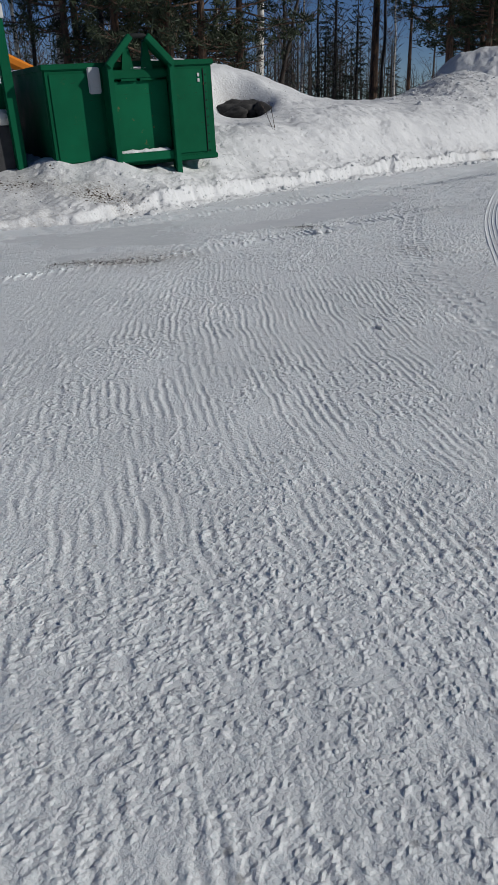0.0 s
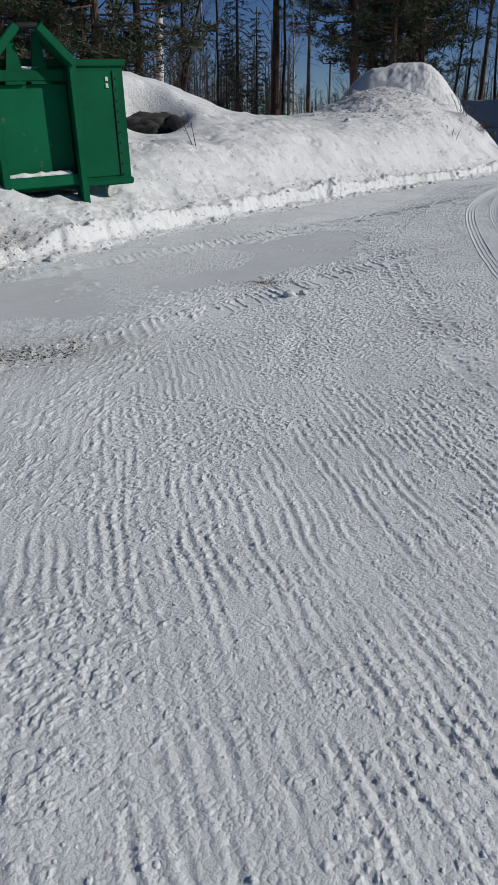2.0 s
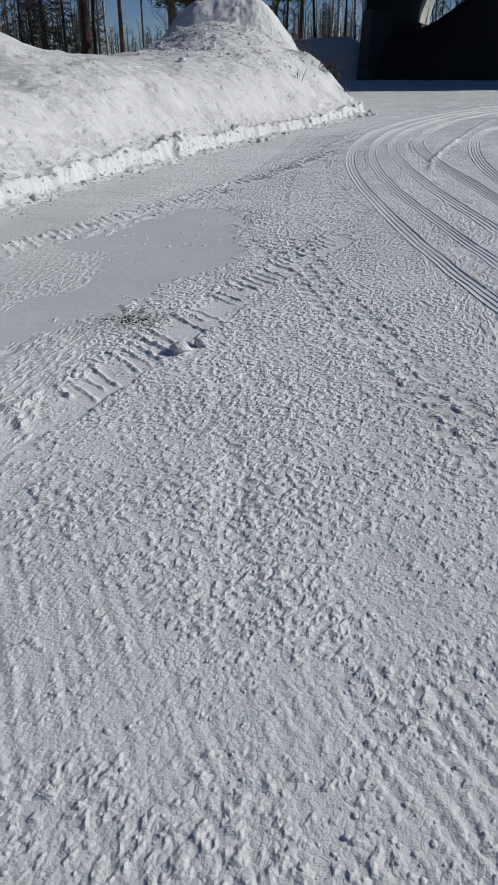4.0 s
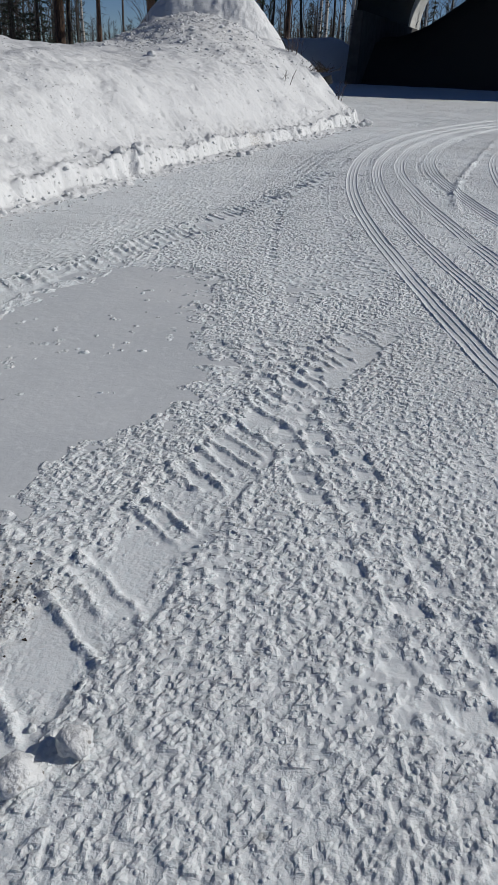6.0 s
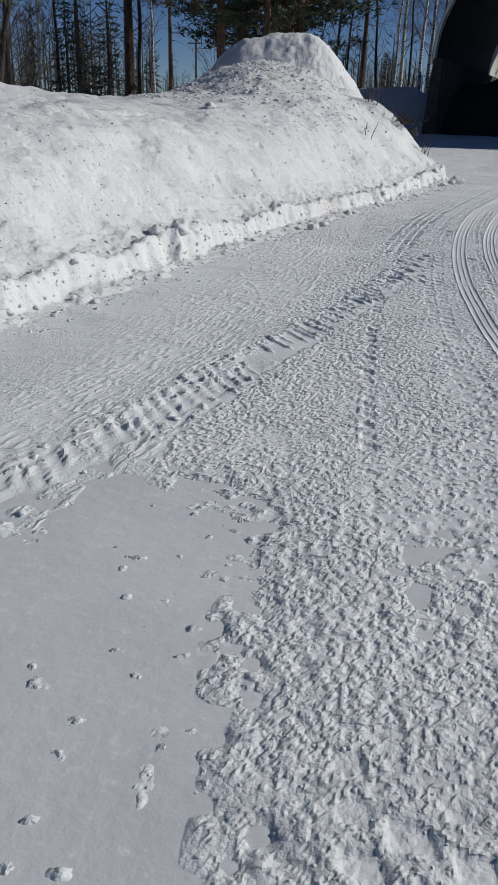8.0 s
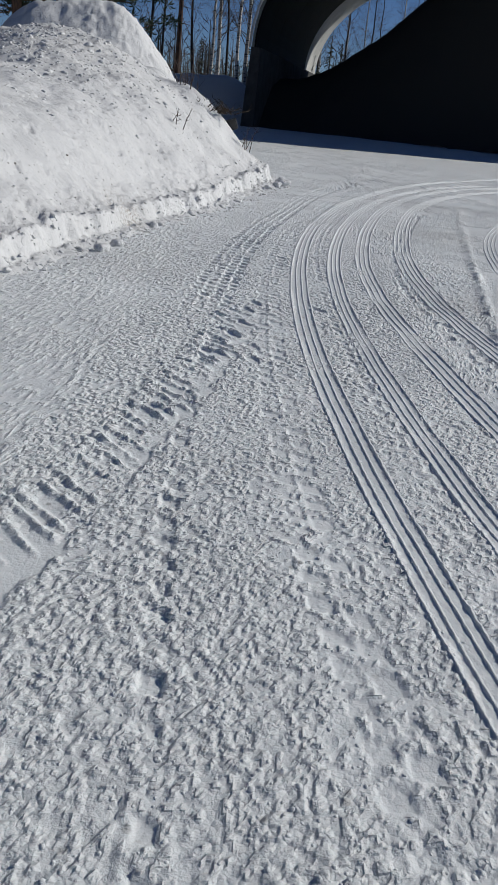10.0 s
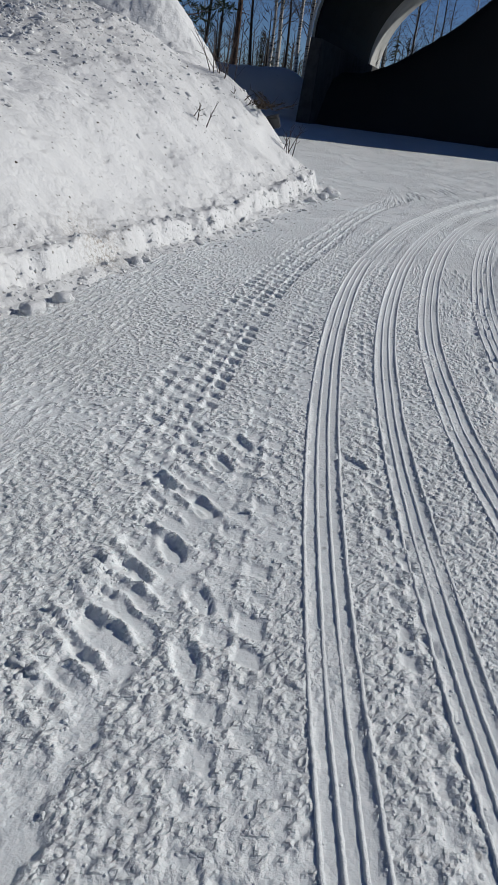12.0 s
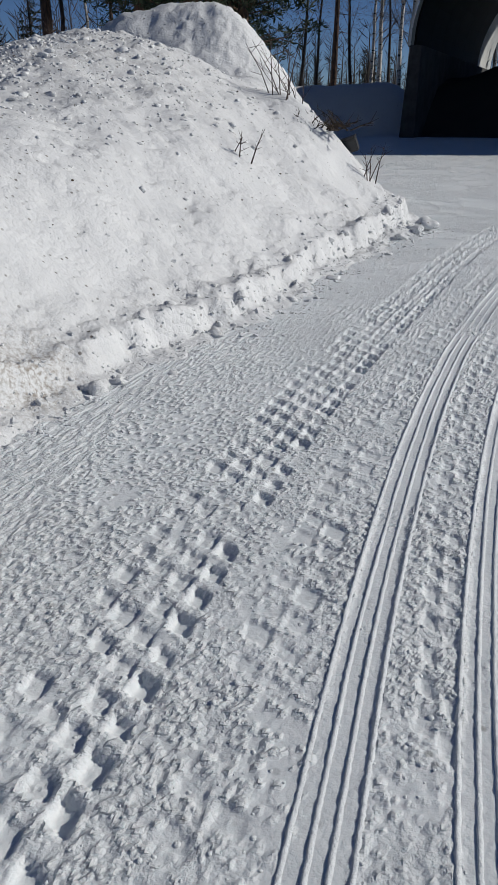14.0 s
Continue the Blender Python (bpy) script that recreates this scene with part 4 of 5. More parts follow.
# ---------------------------------------------------------------- lumps of snow fallen at the foot of the bank
def lump_mesh(name, r, seed, mat, squash=0.75):
    rnd = random.Random(seed)
    bm = bmesh.new()
    bmesh.ops.create_icosphere(bm, subdivisions=3, radius=1)
    off = Vector((rnd.uniform(0, 50), rnd.uniform(0, 50), rnd.uniform(0, 50)))
    for v in bm.verts:
        n = noise.noise(v.co * 1.3 + off) * 0.45 + noise.noise(v.co * 3.1 + off) * 0.16 + noise.noise(v.co * 8 + off) * 0.06
        v.co *= r * (1 + n)
        v.co.z *= squash
    me = bpy.data.meshes.new(name)
    bm.to_mesh(me)
    bm.free()
    me.polygons.foreach_set("use_smooth", np.ones(len(me.polygons), bool))
    set_material(me, mat)
    return me


lump_meshes = [lump_mesh("snow_lump", 0.1, 200 + k, SNOW_BANK) for k in range(6)]
LUMPS = [(2.55, 24.35, 0.15), (2.42, 24.0, 0.09), (-1.70, 13.2, 0.11), (-1.9, 13.0, 0.08), (-0.30, 16.1, 0.07), (-0.42, 15.75, 0.08), (1.75, 22.6, 0.07),
         (2.15, 23.4, 0.07), (-2.2, 18.3, 0.08), (-0.46, 3.52, 0.055), (-0.36, 3.62, 0.045), (1.26, -0.47, 0.03), (0.05, 17.5, 0.07),
         (-2.5, 9.9, 0.06), (-2.75, 8.6, 0.06), (-3.4, 4.7, 0.07)]
for k, (x, y, r) in enumerate(LUMPS):
    ob = new("snow_lump", lump_meshes[k % 6])
    ob.matrix_world = pose(x, y, surface_z(x, y) + r * 0.35, 0, 0, 47 * k) @ Matrix.Diagonal((r * 10, r * 8.5, r * 9, 1))
    tagged(ob, "loose lump of white snow lying on the snow", "snow lump", "snow lumps")


def sheet_z(gx, gy, z, px, py):
    px = px - foot_x(py)
    """Height of a grid sheet at places, by the nearest corner below and the slope between."""
    i = np.clip(np.searchsorted(gx, px) - 1, 0, len(gx) - 2)
    k = np.clip(np.searchsorted(gy, py) - 1, 0, len(gy) - 2)
    u, v = (px - gx[i]) / (gx[i + 1] - gx[i]), (py - gy[k]) / (gy[k + 1] - gy[k])
    return (z[k, i] * (1 - u) + z[k, i + 1] * u) * (1 - v) + (z[k + 1, i] * (1 - u) + z[k + 1, i + 1] * u) * v


def along_foot(n, spread_by, shift, seed):
    rng = np.random.default_rng(seed)
    pts = np.array(BASE_LINE)
    k = rng.integers(1, len(pts) - 1, n)
    t = rng.random(n)[:, None]
    d = pts[k + 1] - pts[k]
    side = np.stack([d[:, 1], -d[:, 0]], 1) / np.hypot(*d.T)[:, None]
    p = pts[k] + d * t + side * (rng.normal(shift, spread_by, n))[:, None]
    return p[:, 0], p[:, 1], rng


# crumbled snow at the foot of the bank
px, py, rng = along_foot(420, 0.17, 0.06, 15)
clod_field("foot_clods", px, py, np.maximum(sheet_z(bu, by, BZ, px, py), yard_base(px, py)), np.minimum(0.05, 0.010 + rng.exponential(0.007, 420)), SNOW_BANK,
           "clods of snow broken off along the foot of the bank", "snow clods", 16)
rng = np.random.default_rng(17)
px, py = rng.normal(-2.7, 1.4, 2600), rng.normal(23.4, 1.7, 2600)
ok = poly_distance(px, py, BANK) > 0.9
px, py = px[ok], py[ok]
clod_field("summit_clods", px, py, sheet_z(bu, by, BZ, px, py), np.minimum(0.055, 0.012 + rng.exponential(0.009, len(px))), SNOW_BANK,
           "clods of dirty snow lying over the top of the bank", "snow clods", 18, 0.6, 1)
px, py, rng = along_foot(5200, 0.2, 0.06, 5)
scatter("foot_crumbs", px, py, np.maximum(sheet_z(bu, by, BZ, px, py), yard_base(px, py)), np.minimum(0.04, 0.005 + rng.exponential(0.007, 5200)), SNOW_BANK,
        "crumbled snow and ice chunks along the foot of the bank", "snow crumbs", 6)
# loose crumbs over the face of the bank, and dark bits
rng = np.random.default_rng(7)
px, py = rng.uniform(-8, 2.4, 26000), rng.uniform(2.5, 34, 26000)
ok = (poly_distance(px, py, BANK) > 0.15) & (rng.random(26000) < 0.25 + 0.75 * smooth(-0.2, 0.3, fbm(px / 1.4, py / 1.4, 2, 91)))
px, py = px[ok], py[ok]
scatter("bank_crumbs", px, py, sheet_z(bu, by, BZ, px, py), 0.005 + np.minimum(0.03, rng.exponential(0.006, len(px))), SNOW_BANK,
        "loose crumbs of snow strewn over the bank", "snow crumbs", 8)
# bark and needles, and dark specks that stand for shade in small pits
px, py = rng.uniform(-8, 2.4, 9000), rng.uniform(2.5, 34, 9000)
ok = (poly_distance(px, py, BANK) > 0.3) & (rng.random(9000) < 0.09 + hill(px, py, -3.0, 23.5, 0.9, 3.0, 3.5, 1.5) + 0.5 * smooth(1.6, 2.6, poly_distance(px, py, BANK)))
px, py = px[ok], py[ok]
scatter("bark_bits", px, py, sheet_z(bu, by, BZ, px, py), 0.004 + np.minimum(0.016, rng.exponential(0.0045, len(px))), DRY,
        "dark bits on the snow bank: bark, gravel and shade of pits", "bark bits", 9)

# dark grit and dirt bared at the edge of the ice and at the foot by the containers
rng = np.random.default_rng(23)
px = np.concatenate([rng.uniform(-2.45, -1.45, 1500), rng.normal(-0.85, 0.12, 420)])
py = np.concatenate([1.17 + 0.6 * (px[:1500] + 1.95) + rng.normal(0, 0.13, 1500), rng.normal(4.1, 0.1, 420)])
scatter("grit", px, py, np.maximum(ground_at(px, py), -0.013), 0.002 + np.minimum(0.009, rng.exponential(0.003, len(px))), DRY, "dark grit and dirt strewn on the snow", "grit", 24)
px, py = np.concatenate([rng.normal(-4.15, 0.22, 260), rng.normal(-5.4, 0.35, 160)]), np.concatenate([rng.normal(4.6, 0.2, 260), rng.normal(4.35, 0.2, 160)])
scatter("grit", px, py, sheet_z(bu, by, BZ, px, py), 0.004 + np.minimum(0.022, rng.exponential(0.007, len(px))), DRY, "brown dirt on the foot of the bank by the containers", "grit", 25)

# ---------------------------------------------------------------- roll-off container
def container():
    """A green roll-off container with its lifting frame in front. x runs along its front, y into it, z up."""
    m = pose(-6.02, 6.01, 0.31, 0, -2.2, 50)
    root = empty("roll_off_container", m, "green steel roll-off container with a lifting frame, sunk in snow", "container")
    xl, w, yf, dp, lo, hi = -0.18, 2.64, -1.05, 1.9, 0.26, 1.74
    body = Buf()
    body.box((xl, yf, lo), (w, dp, hi), bev=0.025)
    part("body", body, GREEN, root)
    rim = Buf()
    rim.box((xl - 0.03, yf - 0.03, hi - 0.05), (w + 0.03, dp, hi + 0.04), bev=0.015)
    part("top_rail", rim, GREEN, root)
    sill = Buf()
    sill.box((xl - 0.02, yf - 0.02, lo - 0.02), (w + 0.02, dp, lo + 0.07), bev=0.015)
    part("bottom_rail", sill, GREEN, root)
    for x0, x1 in ((xl + 0.08, 0.68), (1.96, 2.54)):
        p = Buf()
        p.box((x0, yf - 0.016, lo + 0.1), (x1, yf + 0.01, hi - 0.1), bev=0.006)
        part("front_panel", p, GREEN_LIGHT, root, "flat green front panel with rubbed marks")
    rib = Buf()
    rib.box((2.46, yf - 0.03, lo + 0.1), (2.475, yf - 0.005, hi - 0.1), bev=0.004)
    part("edge_strip", rib, DARK_STEEL, root, "dark strip down the panel")
    # lifting frame: two deep cheeks, bent in to the lifting bar
    x0, x1, fy = 0.74, 1.86, -1.33
    for sx, inward in ((x0, 1), (x1, -1)):
        ch = Buf()
        xa, xb = (sx, sx + 0.045) if inward > 0 else (sx - 0.045, sx)
        ch.box((xa, fy + 0.02, 0.05), (xb, yf, hi - 0.02), bev=0.008)
        part("cheek", ch, GREEN, root, "dark green side plate of the frame")
        fl = Buf()
        fa, fb = (sx, sx + 0.10) if inward > 0 else (sx - 0.10, sx)
        fl.box((fa, fy - 0.02, 0.0), (fb, fy + 0.05, hi + 0.02), bev=0.01)
        bm = bmesh.new()
        bmesh.ops.create_cube(bm, size=1)
        top = Vector((x0 + 0.40, fy, 2.09)) if inward > 0 else Vector((x1 - 0.40, fy, 2.09))
        low = Vector(((fa + fb) / 2, fy, hi))
        mid, span = (top + low) / 2, top - low
        ang = math.degrees(math.atan2(span.x, span.z))
        bmesh.ops.scale(bm, vec=(0.10, 0.10, span.length + 0.08), verts=bm.verts)
        bmesh.ops.bevel(bm, geom=bm.edges[:], offset=0.01, segments=2, affect="EDGES")
        fl.take(bm, pose(mid.x, mid.y, mid.z, 0, ang, 0))
        part("frame_post", fl, GREEN_LIGHT, root)
        web = Buf()
        bm = bmesh.new()
        bmesh.ops.create_cube(bm, size=1)
        bmesh.ops.scale(bm, vec=(0.03, 0.26, span.length), verts=bm.verts)
        web.take(bm, pose(mid.x, mid.y + 0.16, mid.z - 0.02, 0, ang, 0))
        part("sloped_plate", web, GREEN, root)
        gus = Buf()
        gx = top.x
        gus.prism([(gx - 0.13, 1.50), (gx + 0.13, 1.50), (gx + 0.03, 2.04), (gx - 0.03, 2.04)], fy + 0.16, fy + 0.22)
        part("gusset", gus, GREEN, root)
    bar = Buf()
    bar.tube([(x0 + 0.38, fy + 0.02, 2.07), (x0 + 0.46, fy + 0.02, 2.12), (x1 - 0.46, fy + 0.02, 2.12), (x1 - 0.38, fy + 0.02, 2.07)], [0.035] * 4, 10)
    part("lifting_bar", bar, DARK_STEEL, root, "worn dark lifting bar", True)
    beam = Buf()
    beam.box((x0 + 0.05, -1.18, 1.53), (x1 - 0.05, -1.07, 1.66), bev=0.012)
    part("cross_beam", beam, GREEN, root)
    snow_top = Buf()
    snow_top.box((x0 + 0.42, -1.17, 1.66), (x0 + 0.72, -1.08, 1.70), bev=0.018)
    part("snow_cap", snow_top, SNOW_BANK, root, "thin crust of snow", True)
    inner = Buf()
    inner.box((x0 + 0.06, -1.12, 0.42), (x1 - 0.06, -1.07, 1.50), bev=0.01)
    part("recess_panel", inner, WORN_GREEN, root, "green recessed plate with scratches and rust")
    shelf = Buf()
    shelf.box((x0 + 0.05, -1.28, 0.30), (x1 - 0.05, -1.12, 0.44), bev=0.015)
    part("sill_beam", shelf, WORN_GREEN, root, "rust-worn green sill beam")
    cap = Buf()
    rnd = random.Random(8)
    cap.tube([(x0 + 0.08 + 0.06 * k, -1.2 + rnd.uniform(-0.012, 0.012), 0.445) for k in range(16)], [0.012] + [rnd.uniform(0.03, 0.055) for _ in range(14)] + [0.012], 8)
    part("snow_cap", cap, SNOW_BANK, root, "snow lying on the sill", True)
    plate = Buf()
    plate.box((0.50, yf - 0.06, 1.34), (0.70, yf - 0.018, 1.72), bev=0.018)
    part("sign_plate", plate, GREY_PAINT, root, "pale grey plate, bent at the corner")
    for k, zz in enumerate((1.44, 1.52)):
        lb = Buf()
        lb.box((2.36, yf - 0.03, zz), (2.40, yf - 0.014, zz + 0.055), bev=0.004)
        part("sticker", lb, WHITE_PAINT, root, "small white sticker")
    for k in range(10):
        rv = Buf()
        rv.tube([(2.51, yf - 0.03, lo + 0.12 + 0.13 * k), (2.51, yf - 0.012, lo + 0.12 + 0.13 * k)], [0.009, 0.009], 8)
        part("rivet", rv, DARK_STEEL, root)
    return root


container()


def second_container():
    """The next container's end post, with a leaning rail and a white band."""
    m = pose(-6.22, 4.88, 0.3, 0, 0, 50)
    root = empty("roll_off_container", m, "second green container with a white-banded corner post", "container")
    body = Buf()
    body.box((-1.9, 0.1, 0.25), (0.35, 2.6, 1.55), bev=0.025)
    part("body", body, GREEN, root)
    skirt = Buf()
    skirt.box((-1.9, 0.02, 0.0), (0.3, 0.12, 0.95), bev=0.02)
    part("end_wall", skirt, CONCRETE, root, "stained grey lower end wall")
    rail = Buf()
    rail.box((-1.8, -0.02, 0.95), (0.34, 0.10, 1.18), bev=0.02)
    part("snow_cap", rail, SNOW_BANK, root, "ledge filled with snow", True)
    post = Buf()
    bm = bmesh.new()
    bmesh.ops.create_cube(bm, size=1)
    bmesh.ops.scale(bm, vec=(0.16, 0.14, 3.6), verts=bm.verts)
    bmesh.ops.bevel(bm, geom=bm.edges[:], offset=0.012, segments=2, affect="EDGES")
    post.take(bm, pose(0.30, -0.05, 1.6, 0, -3, 0))
    post_ob = part("corner_post", post, GREEN_LIGHT, root, "green corner post")
    band = Buf()
    band.box((-0.095, -0.085, -0.10), (0.095, 0.085, 0.10), pose(0.255, -0.05, 2.52, 0, -3, 0), 0.008)
    part("white_band", band, WHITE_PAINT, post_ob, "white painted band")
    return root


second_container()


def orange_loader():
    """An orange machine parked behind the containers, its boom up."""
    root = empty("loader", pose(-13.3, 14.6, 0.5, 0, 0, 38), "orange machine with a raised boom parked behind the containers", "machine")
    b = Buf()
    b.box((-1.9, -0.7, 0.5), (0.4, 0.9, 1.5), bev=0.08)
    part("body", b, DARK_STEEL, root)
    for dy in (-0.5, 0.6):
        r = Buf()
        r.tube([(-1.5, dy, 2.75), (-0.4, dy, 2.5), (0.9, dy, 1.9)], [0.14, 0.15, 0.12], 6)
        part("boom_arm", r, ORANGE, root, "orange boom arm")
    for x in (-1.4, 0.1):
        for y in (-0.85, 0.75):
            wl = Buf()
            wl.tube([(x, y, 0.3), (x, y + 0.3, 0.3)], [0.45, 0.45], 20)
            part("wheel", wl, BLACK_PLASTIC, root)
    return root


orange_loader()


# ---------------------------------------------------------------- storage hall with its heap
def storage_hall():
    """An open-ended arched hall on concrete walls. x across, y along, z up, from the near left foot."""
    turn = -17.0
    m = pose(4.75, 52.0, 0.28, 0, 0, turn)
    root = empty("storage_hall", m, "open-ended arched storage hall with dark concrete side walls", "storage hall")
    w, length, spring, rise = 21.0, 26.0, 3.9, 7.4
    cxm = w / 2

    def arch(k, n, extra=0.0):
        t = math.pi * k / n
        return cxm - (cxm + extra) * math.cos(t), spring + (rise + extra) * math.sin(t)

    n = 40
    def shell(name, e0, e1, y0, y1, mat, label):
        """A closed curved sheet between two offsets of the arch."""
        b = Buf()
        for yy in (y0, y1):
            b.v += [Vector((px, yy, pz)) for px, pz in (arch(k, n, e1) for k in range(n + 1))]
            b.v += [Vector((px, yy, pz)) for px, pz in (arch(k, n, e0) for k in range(n + 1))]
        q = n + 1
        for k in range(n):
            b.f += [(k, k + 1, q + k + 1, q + k), (3 * q + k, 3 * q + k + 1, 2 * q + k + 1, 2 * q + k),
                    (2 * q + k, 2 * q + k + 1, k + 1, k), (q + k, q + k + 1, 3 * q + k + 1, 3 * q + k)]
        part(name, b, mat, root, label)

    shell("roof_cover", 0.10, 0.22, 0.0, length, OUTER, "grey-green outer roof cover")
    # last two bays take the pale tone, as if sun reached in there
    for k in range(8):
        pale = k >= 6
        shell("roof_panel", 0.0, 0.09, k * 3.25 + 0.01, k * 3.25 + 3.24, SUNLIT_LINING if pale else SHADED_LINING, "roof panel at the far end, coloured pale for sunlight" if pale else "roof panel coloured near-black for the shade inside")
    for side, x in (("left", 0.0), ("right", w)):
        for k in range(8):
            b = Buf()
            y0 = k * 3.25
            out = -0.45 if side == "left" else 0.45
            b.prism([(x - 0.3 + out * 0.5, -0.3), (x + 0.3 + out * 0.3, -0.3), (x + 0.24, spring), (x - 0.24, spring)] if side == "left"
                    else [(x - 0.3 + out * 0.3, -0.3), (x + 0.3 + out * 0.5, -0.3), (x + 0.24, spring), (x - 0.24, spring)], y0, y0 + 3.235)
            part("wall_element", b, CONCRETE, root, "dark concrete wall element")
    b = Buf()
    edge = [arch(k, n, 0.30) for k in range(n + 1)]
    b.tube([(px, -0.04, pz) for px, pz in edge], [0.07] * (n + 1), 6)
    part("edge_trim", b, GREY_PAINT, root, "pale rim of the roof's open end")
    return m


HALL = storage_hall()


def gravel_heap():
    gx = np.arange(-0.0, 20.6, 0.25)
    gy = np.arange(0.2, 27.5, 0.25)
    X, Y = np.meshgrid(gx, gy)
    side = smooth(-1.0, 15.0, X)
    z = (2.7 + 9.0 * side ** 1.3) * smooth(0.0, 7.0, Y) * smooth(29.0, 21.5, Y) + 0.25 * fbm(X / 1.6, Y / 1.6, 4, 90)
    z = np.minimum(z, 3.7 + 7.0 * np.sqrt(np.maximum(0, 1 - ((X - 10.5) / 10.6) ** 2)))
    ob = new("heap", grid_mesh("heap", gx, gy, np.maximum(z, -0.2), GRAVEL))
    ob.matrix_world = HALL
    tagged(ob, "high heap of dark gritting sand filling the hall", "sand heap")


gravel_heap()


def shaded_pile():
    gx = np.arange(-9.0, 6.2, 0.22)
    gy = np.arange(54.0, 70.0, 0.22)
    X, Y = np.meshgrid(gx, gy)
    z = 2.6 * smooth(0, 5.0, Y - 54.3) * smooth(0, 4.0, 69.5 - Y) * smooth(0, 5.0, X + 8.8) * (0.55 + 0.45 * smooth(6.6, 4.0, X)) + 0.16 * fbm(X / 1.3, Y / 1.3, 4, 95)
    z = z + yard_base(X, Y) - 0.06
    ob = new("snow_mound", grid_mesh("snow_mound", gx, gy, z, SNOW_BANK))
    tagged(ob, "mound of pushed-up snow in the hall's shade", "snow mound")


shaded_pile()


# ---------------------------------------------------------------- brush and small things on the bank
def brush():
    rnd = random.Random(11)
    root = empty("brush", pose(1.2, 24.9, surface_z(1.2, 24.9) + 0.03), "dry brown brushwood sticking out of the snow bank", "brushwood")
    for k in range(26):
        b = Buf()
        a = rnd.uniform(0, 6.28)
        d = Vector((0.9 * math.cos(a) + 0.2, 0.5 * math.sin(a) - 0.2, rnd.uniform(0.05, 0.5))).normalized()
        p = Vector((rnd.uniform(-0.35, 0.35), rnd.uniform(-0.2, 0.2), -0.03))
        ln = rnd.uniform(0.18, 0.42)
        pts = [p, p + d * ln * 0.5 + Vector((0, 0, rnd.uniform(-0.03, 0.05))), p + d * ln]
        b.tube(pts, [0.011, 0.008, 0.004], 5)
        for _ in range(5):
            q = p + d * ln * rnd.uniform(0.3, 0.95)
            dd = (d + Vector((rnd.uniform(-1, 1), rnd.uniform(-1, 1), rnd.uniform(-0.4, 0.8)))).normalized()
            b.tube([q, q + dd * rnd.uniform(0.06, 0.18)], [0.005, 0.002], 4)
        part("twig", b, DRY, root)


def sapling(x, y, height, lean, seed, count=5):
    rnd = random.Random(seed)
    root = empty("sapling", pose(x, y, surface_z(x, y) - 0.05), "thin bare twigs of a sapling standing out of the snow", "sapling")
    for k in range(count):
        b = Buf()
        a = rnd.uniform(-0.45, 0.45) + lean
        h = height * rnd.uniform(0.6, 1.0)
        p0 = Vector((rnd.uniform(-0.12, 0.12), rnd.uniform(-0.1, 0.1), 0))
        p1 = p0 + Vector((a * h * 0.4, rnd.uniform(-0.1, 0.1) * h, h * 0.5))
        p2 = p1 + Vector((a * h * 0.55, rnd.uniform(-0.1, 0.1) * h, h * 0.45))
        b.tube([p0, p1, p2], [0.009, 0.006, 0.0025], 5)
        for _ in range(4):
            t = rnd.uniform(0.3, 0.95)
            q = p0.lerp(p1, t * 2) if t < 0.5 else p1.lerp(p2, t * 2 - 1)
            b.tube([q, q + Vector((rnd.uniform(-0.22, 0.22), rnd.uniform(-0.1, 0.1), rnd.uniform(0.02, 0.2))) * height], [0.004, 0.0015], 4)
        part("stem", b, TWIG_BARK, root)


brush()
sapling(1.78, 24.7, 0.55, 0.3, 21, 5)
sapling(0.36, 22.0, 0.42, 0.1, 22, 3)
sapling(0.55, 25.2, 1.0, -0.1, 23, 6)
sapling(0.72, 26.3, 1.1, -0.25, 24, 6)
sapling(-3.9, 11.0, 0.6, -0.2, 25, 2)
sapling(-4.0, 31.0, 1.6, -0.35, 26, 7)


def marker_box():
    x, y = 1.52, 25.2
    root = empty("marker_box", pose(x, y, surface_z(x, y) + 0.06, 12, -18, -15), "small black plastic box half sunk in the snow", "box")
    b = Buf()
    b.box((-0.13, -0.06, -0.09), (0.13, 0.06, 0.09), bev=0.015)
    part("body", b, BLACK_PLASTIC, root)
    c = Buf()
    c.box((-0.14, -0.07, 0.09), (0.14, 0.07, 0.115), bev=0.01)
    part("lid", c, BLACK_PLASTIC, root)


marker_box()
for k, (x, y, r) in enumerate(((-6.1, 13.9, 0.36), (-5.65, 14.05, 0.38), (-5.2, 13.95, 0.28), (-5.8, 13.6, 0.22))):
    ob = new("boulder", lump_mesh("boulder", r, 300 + k, ROCK))
    ob.matrix_world = pose(x, y, 1.2 + r * 0.55, 0, 0, 70 * k) @ Matrix.Diagonal((1.25, 1.0, 0.85, 1))
    tagged(ob, "dark boulder bared in a hollow of the snow bank", "boulder", "boulders in the hollow")


